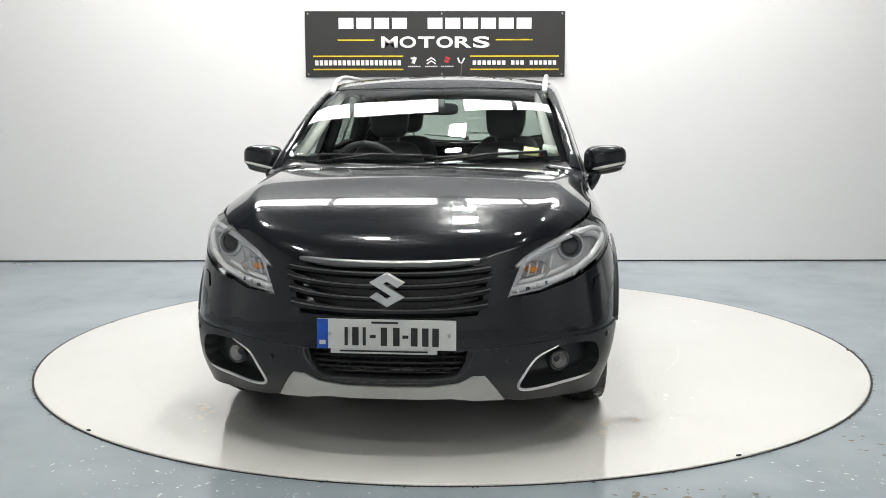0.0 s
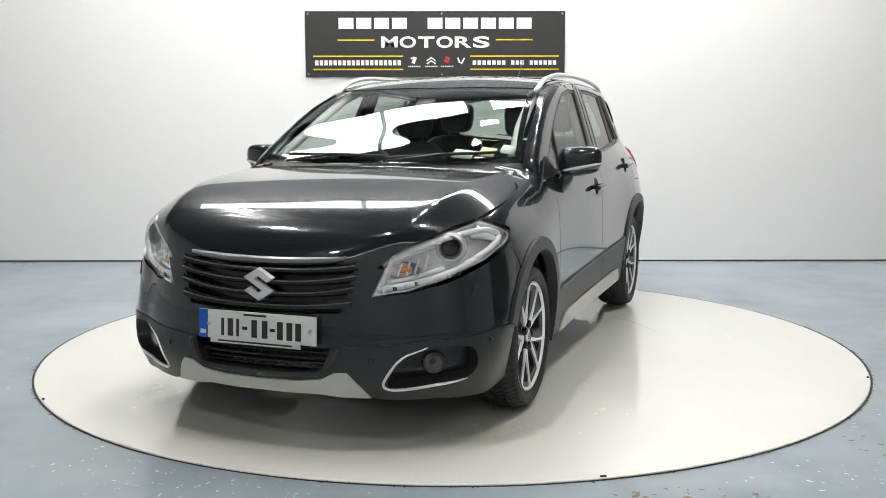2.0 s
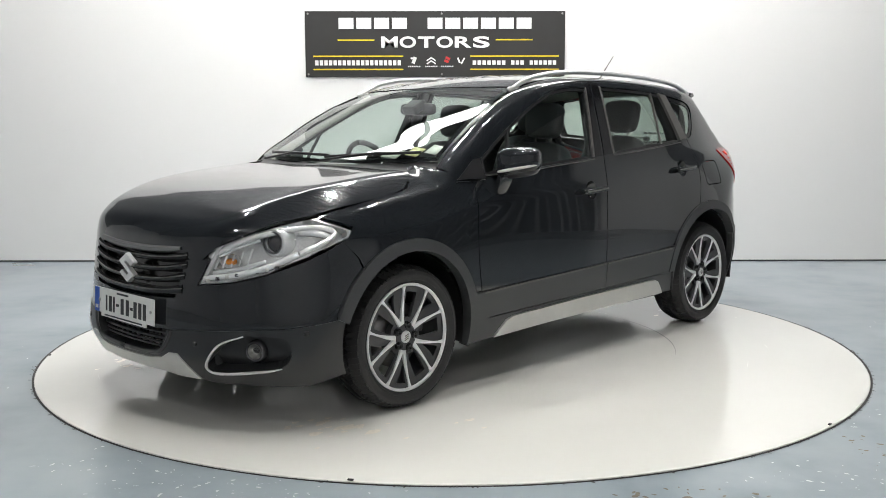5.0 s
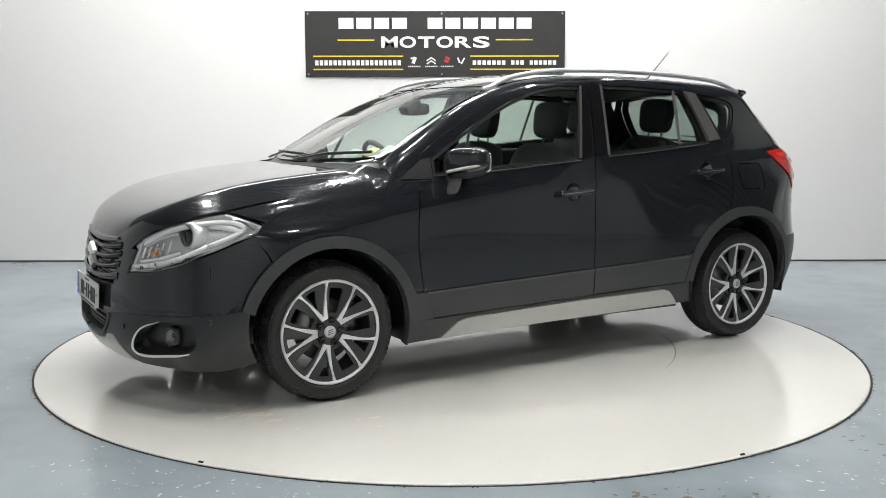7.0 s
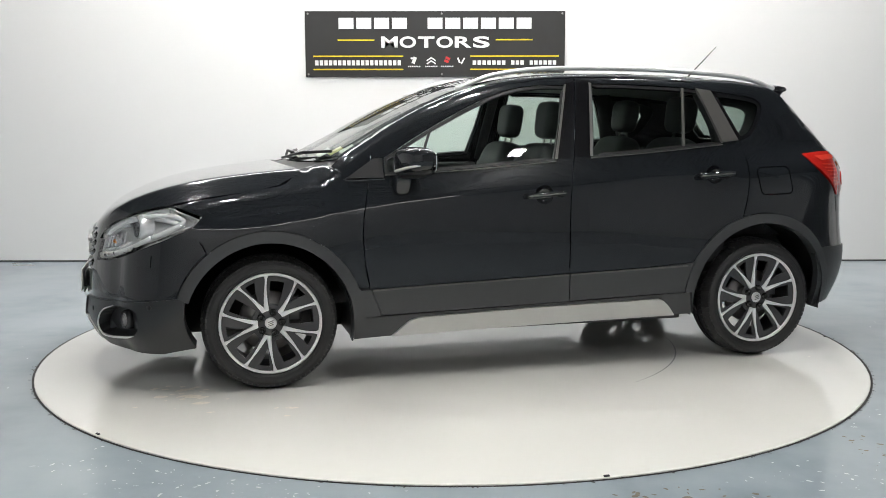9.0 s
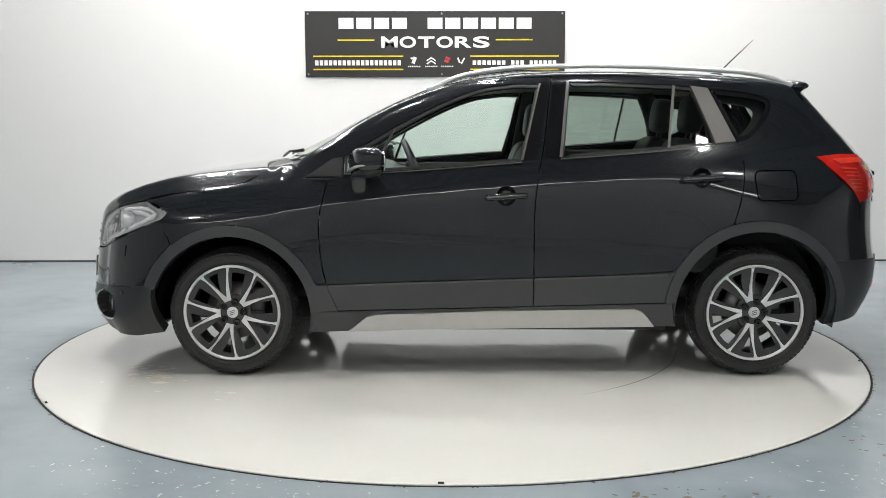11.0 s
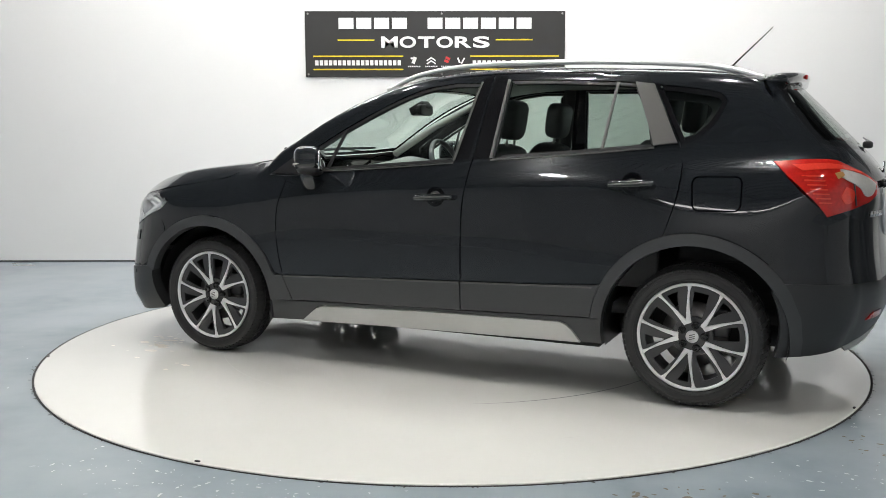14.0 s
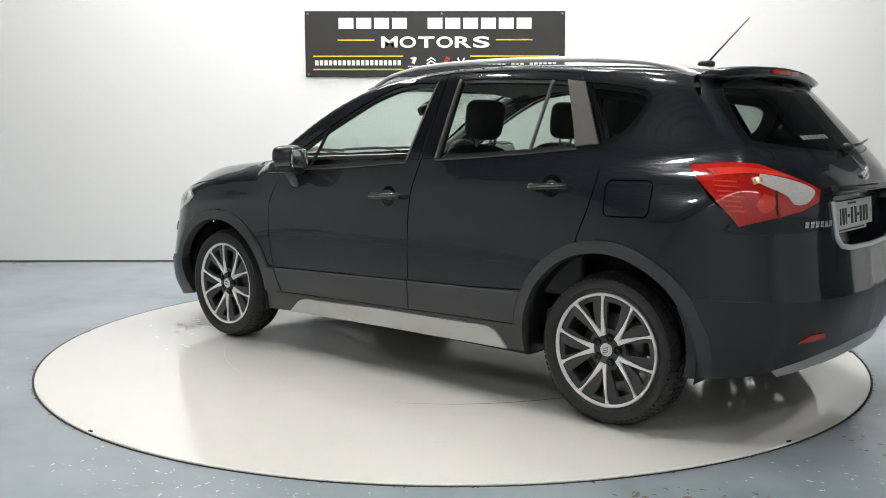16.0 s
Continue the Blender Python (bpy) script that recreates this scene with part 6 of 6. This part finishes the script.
def car_cabin():
    seat(-0.06, 0.36)
    seat(-0.08, -0.36)
    for y in (0.36, -0.36):
        o = seat(-0.86, y)
        o.location.z = 0.03
    # dashboard
    bm = bmesh.new()
    n = 25
    rows = []
    for i in range(n):
        y = -0.72 + 1.44 * i / (n - 1)
        k = 0.10 * (y / 0.72) ** 2
        bulge = 0.05 * math.exp(-((y + 0.36) / 0.2) ** 2)
        rows.append([bm.verts.new(p) for p in ((1.08 - 0.38 * y * y, y, 0.985), (0.90 - k, y, 1.005), (0.72 - k, y, 1.005 + bulge), (0.60 - k, y, 0.985 + bulge), (0.53 - k, y, 0.90), (0.56 - k, y, 0.70), (0.80, y, 0.55))])
    for a, b in zip(rows, rows[1:]):
        for j in range(6):
            bm.faces.new((a[j], b[j], b[j + 1], a[j + 1]))
    bmesh.ops.recalc_face_normals(bm, faces=bm.faces)
    dash = part("dashboard", bm, DASH, CAR, "dark plastic dashboard")
    for y in (0.60, 0.10, -0.10):
        bm = bmesh.new()
        for k in range(4):
            box(bm, (0.512 - 0.10 * (y / 0.72) ** 2 + 0.008 * k, y, 0.925 + 0.014 * k), (0.01, 0.10, 0.006))
        part("air_vent", bm, SATIN_BLACK, dash)
    # steering wheel
    ax = Euler((0, radians(-66), 0)).to_matrix()
    c = Vector((0.42, -0.36, 0.98))
    bm = bmesh.new()
    pts = [c + ax @ Vector((0.185 * math.cos(a), 0.185 * math.sin(a), 0)) for a in (2 * math.pi * i / 40 for i in range(41))]
    tube(bm, pts, 0.016, 10, up=(0.9, 0.1, 0.42))
    sw = part("steering_wheel", bm, SEAT, CAR, "black steering wheel")
    bm = bmesh.new()
    superball(bm, c + ax @ Vector((0, 0, -0.02)), (0.07, 0.08, 0.03), 0.6, 0.6, ax)
    for a in (90, 200, 340):
        tube(bm, [c, c + ax @ Vector((0.18 * math.cos(radians(a + 90)), 0.18 * math.sin(radians(a + 90)), 0))], 0.014, 8, up=(0.9, 0.1, 0.42))
    part("hub", bm, CABIN, sw)
    # mirror on the windscreen
    bm = bmesh.new()
    superball(bm, (0.40, 0.0, 1.335), (0.018, 0.115, 0.034), 0.5, 0.5, Euler((0, 0, radians(8))).to_matrix())
    rm = part("rear_mirror", bm, SATIN_BLACK, CAR)
    bm = bmesh.new()
    box(bm, (0.43, 0, 1.345), (0.10, 0.10, 0.05), Euler((0, radians(28), 0)).to_matrix(), bev=0.012)
    part("mirror_foot", bm, SATIN_BLACK, rm)
    # floor, inner roof, door linings
    bm = bmesh.new()
    box(bm, (-0.3, 0, 0.40), (2.7, 1.35, 0.05))
    box(bm, (-1.45, 0, 0.62), (0.75, 1.10, 0.40))
    part("cabin_floor", bm, CABIN, CAR)
    bm = bmesh.new()
    rows = []
    for i in range(21):
        x = 0.22 - 1.72 * i / 20
        zc = float(TOP(x)) - 0.045
        rows.append([bm.verts.new((x, y * float(Y_RAIL(x)) * 0.93, zc - 0.045 * abs(y) ** 2.5)) for y in (-1, -0.8, -0.5, -0.2, 0, 0.2, 0.5, 0.8, 1)])
    for a, b in zip(rows, rows[1:]):
        for j in range(8):
            bm.faces.new((a[j], a[j + 1], b[j + 1], b[j]))
    part("headlining", bm, CABIN_GREY, CAR, "light grey headlining")
    for s in (-1, 1):
        bm = bmesh.new()
        box(bm, (0.30, s * 0.735, 0.76), (0.98, 0.05, 0.50), bev=0.02)
        part("door_lining", bm, CABIN, CAR)
        bm = bmesh.new()
        box(bm, (-0.68, s * 0.725, 0.80), (0.90, 0.05, 0.58), bev=0.02)
        part("door_lining", bm, CABIN, CAR)
        bm = bmesh.new()
        box(bm, (-1.42, s * 0.60, 0.87), (0.46, 0.05, 0.48), bev=0.02)
        part("side_lining", bm, CABIN, CAR)
        bm = bmesh.new()
        tube(bm, [(0.93, s * 0.63, 1.06), (0.62, s * 0.575, 1.235), (0.30, s * 0.545, 1.385), (0.12, s * 0.54, 1.435)], 0.028, 10, 0.8)
        part("pillar_lining", bm, CABIN_GREY, CAR, "light grey pillar lining")
        bm = bmesh.new()
        tube(bm, [(-0.21, s * 0.73, 1.03), (-0.24, s * 0.68, 1.2), (-0.285, s * 0.60, 1.46)], 0.035, 10, 0.8)
        part("pillar_lining", bm, CABIN, CAR)
        bm = bmesh.new()
        tube(bm, [(-1.13, s * 0.70, 1.08), (-1.10, s * 0.66, 1.25), (-1.03, s * 0.58, 1.45)], 0.05, 10, 0.8)
        part("pillar_lining", bm, CABIN, CAR)
    # papers behind the windscreen
    for k, (y, w, m) in enumerate(((0.40, 0.10, PAPER), (0.51, 0.075, PAPER_YELLOW), (0.60, 0.07, PAPER))):
        p, nn = on_skin((0.975 - 0.10 * k * 0.5, y, 1.10), (0.5, 0, 0.87), -0.012)
        bm = bmesh.new()
        box(bm, p, (0.075, w, 0.002), Vector((0, 0, 1)).rotation_difference(nn).to_matrix())
        part("windscreen_sticker", bm, m, CAR)


hall()
for x0, x1 in ((-3.3, -1.37), (-1.30, -0.22), (0.10, 0.70), (0.76, 3.3)):
    skylight(x0, x1, 2.25, 3.05)
# unseen row added as fill: brightens the south wall that the paint reflects
for x0, x1 in ((-4.6, -1.6), (-1.4, 1.6), (1.8, 4.8)):
    skylight(x0, x1, -9.0, -8.5)
lights = [(0.03, 1.4), (0.0, 0.2), (0.0, -1.1), (-0.95, -2.3), (1.1, -2.3), (-2.4, -0.4), (2.4, -0.4), (-2.6, 1.5), (2.7, 1.5), (-3.2, -4.6), (3.2, -4.6)]
first = led_panel()
first.location = (*lights[0], CEIL - 0.35)
for p in lights[1:]:
    copy_thing(first, Matrix.Translation((*p, CEIL - 0.35)))
for y in (-8.8, -6.4, -3.4, -1.6, 1.9):
    beam(y)
wall_sign()
DECK = platform()
floor_gap()
floor_marks()
body_side(False)
body_side(True)
top_panels()
car_front()
car_rear()
car_under()
WHEEL = wheel()
WHEEL.parent = CAR
WHEEL.location = (1.30, 0.757, 0.3195)
for x, s in ((-1.30, 1), (1.30, -1), (-1.30, -1)):
    o = copy_thing(WHEEL, Matrix.Translation((x, s * (0.757 if x > 0 else 0.757), 0.3195)) @ pose(0, 0, 0, 0, 0, 0 if s > 0 else 180))
car_cabin()
for ob in list(CAR.children_recursive):
    up = ob
    while up.parent is not CAR:
        up = up.parent
    if ob.type == "MESH" and ob.data.name not in SHEETS and up.name.split(".")[0] not in ("wheel", "number_plate", "seat"):
        SHEETS.add(ob.data.name)
        for v in ob.data.vertices:
            v.co = widen(v.co)


def motions():
    rows, car_rows = [], []
    for t, a in TURN:
        rows.append((t, pose(0, 0, 0, 0, 0, a)))
        car_rows.append((t, pose(0, 0, 0, 0, 0, a) @ Matrix.Translation((OFF[0] + 2.2, OFF[1] - 0.006, 0.002)) @ pose(0, 0, 0, 0, 0, 0.4) @ Matrix.Translation((-2.2, 0, 0))))
    walk(DECK, rows)
    walk(CAR, car_rows)


motions()
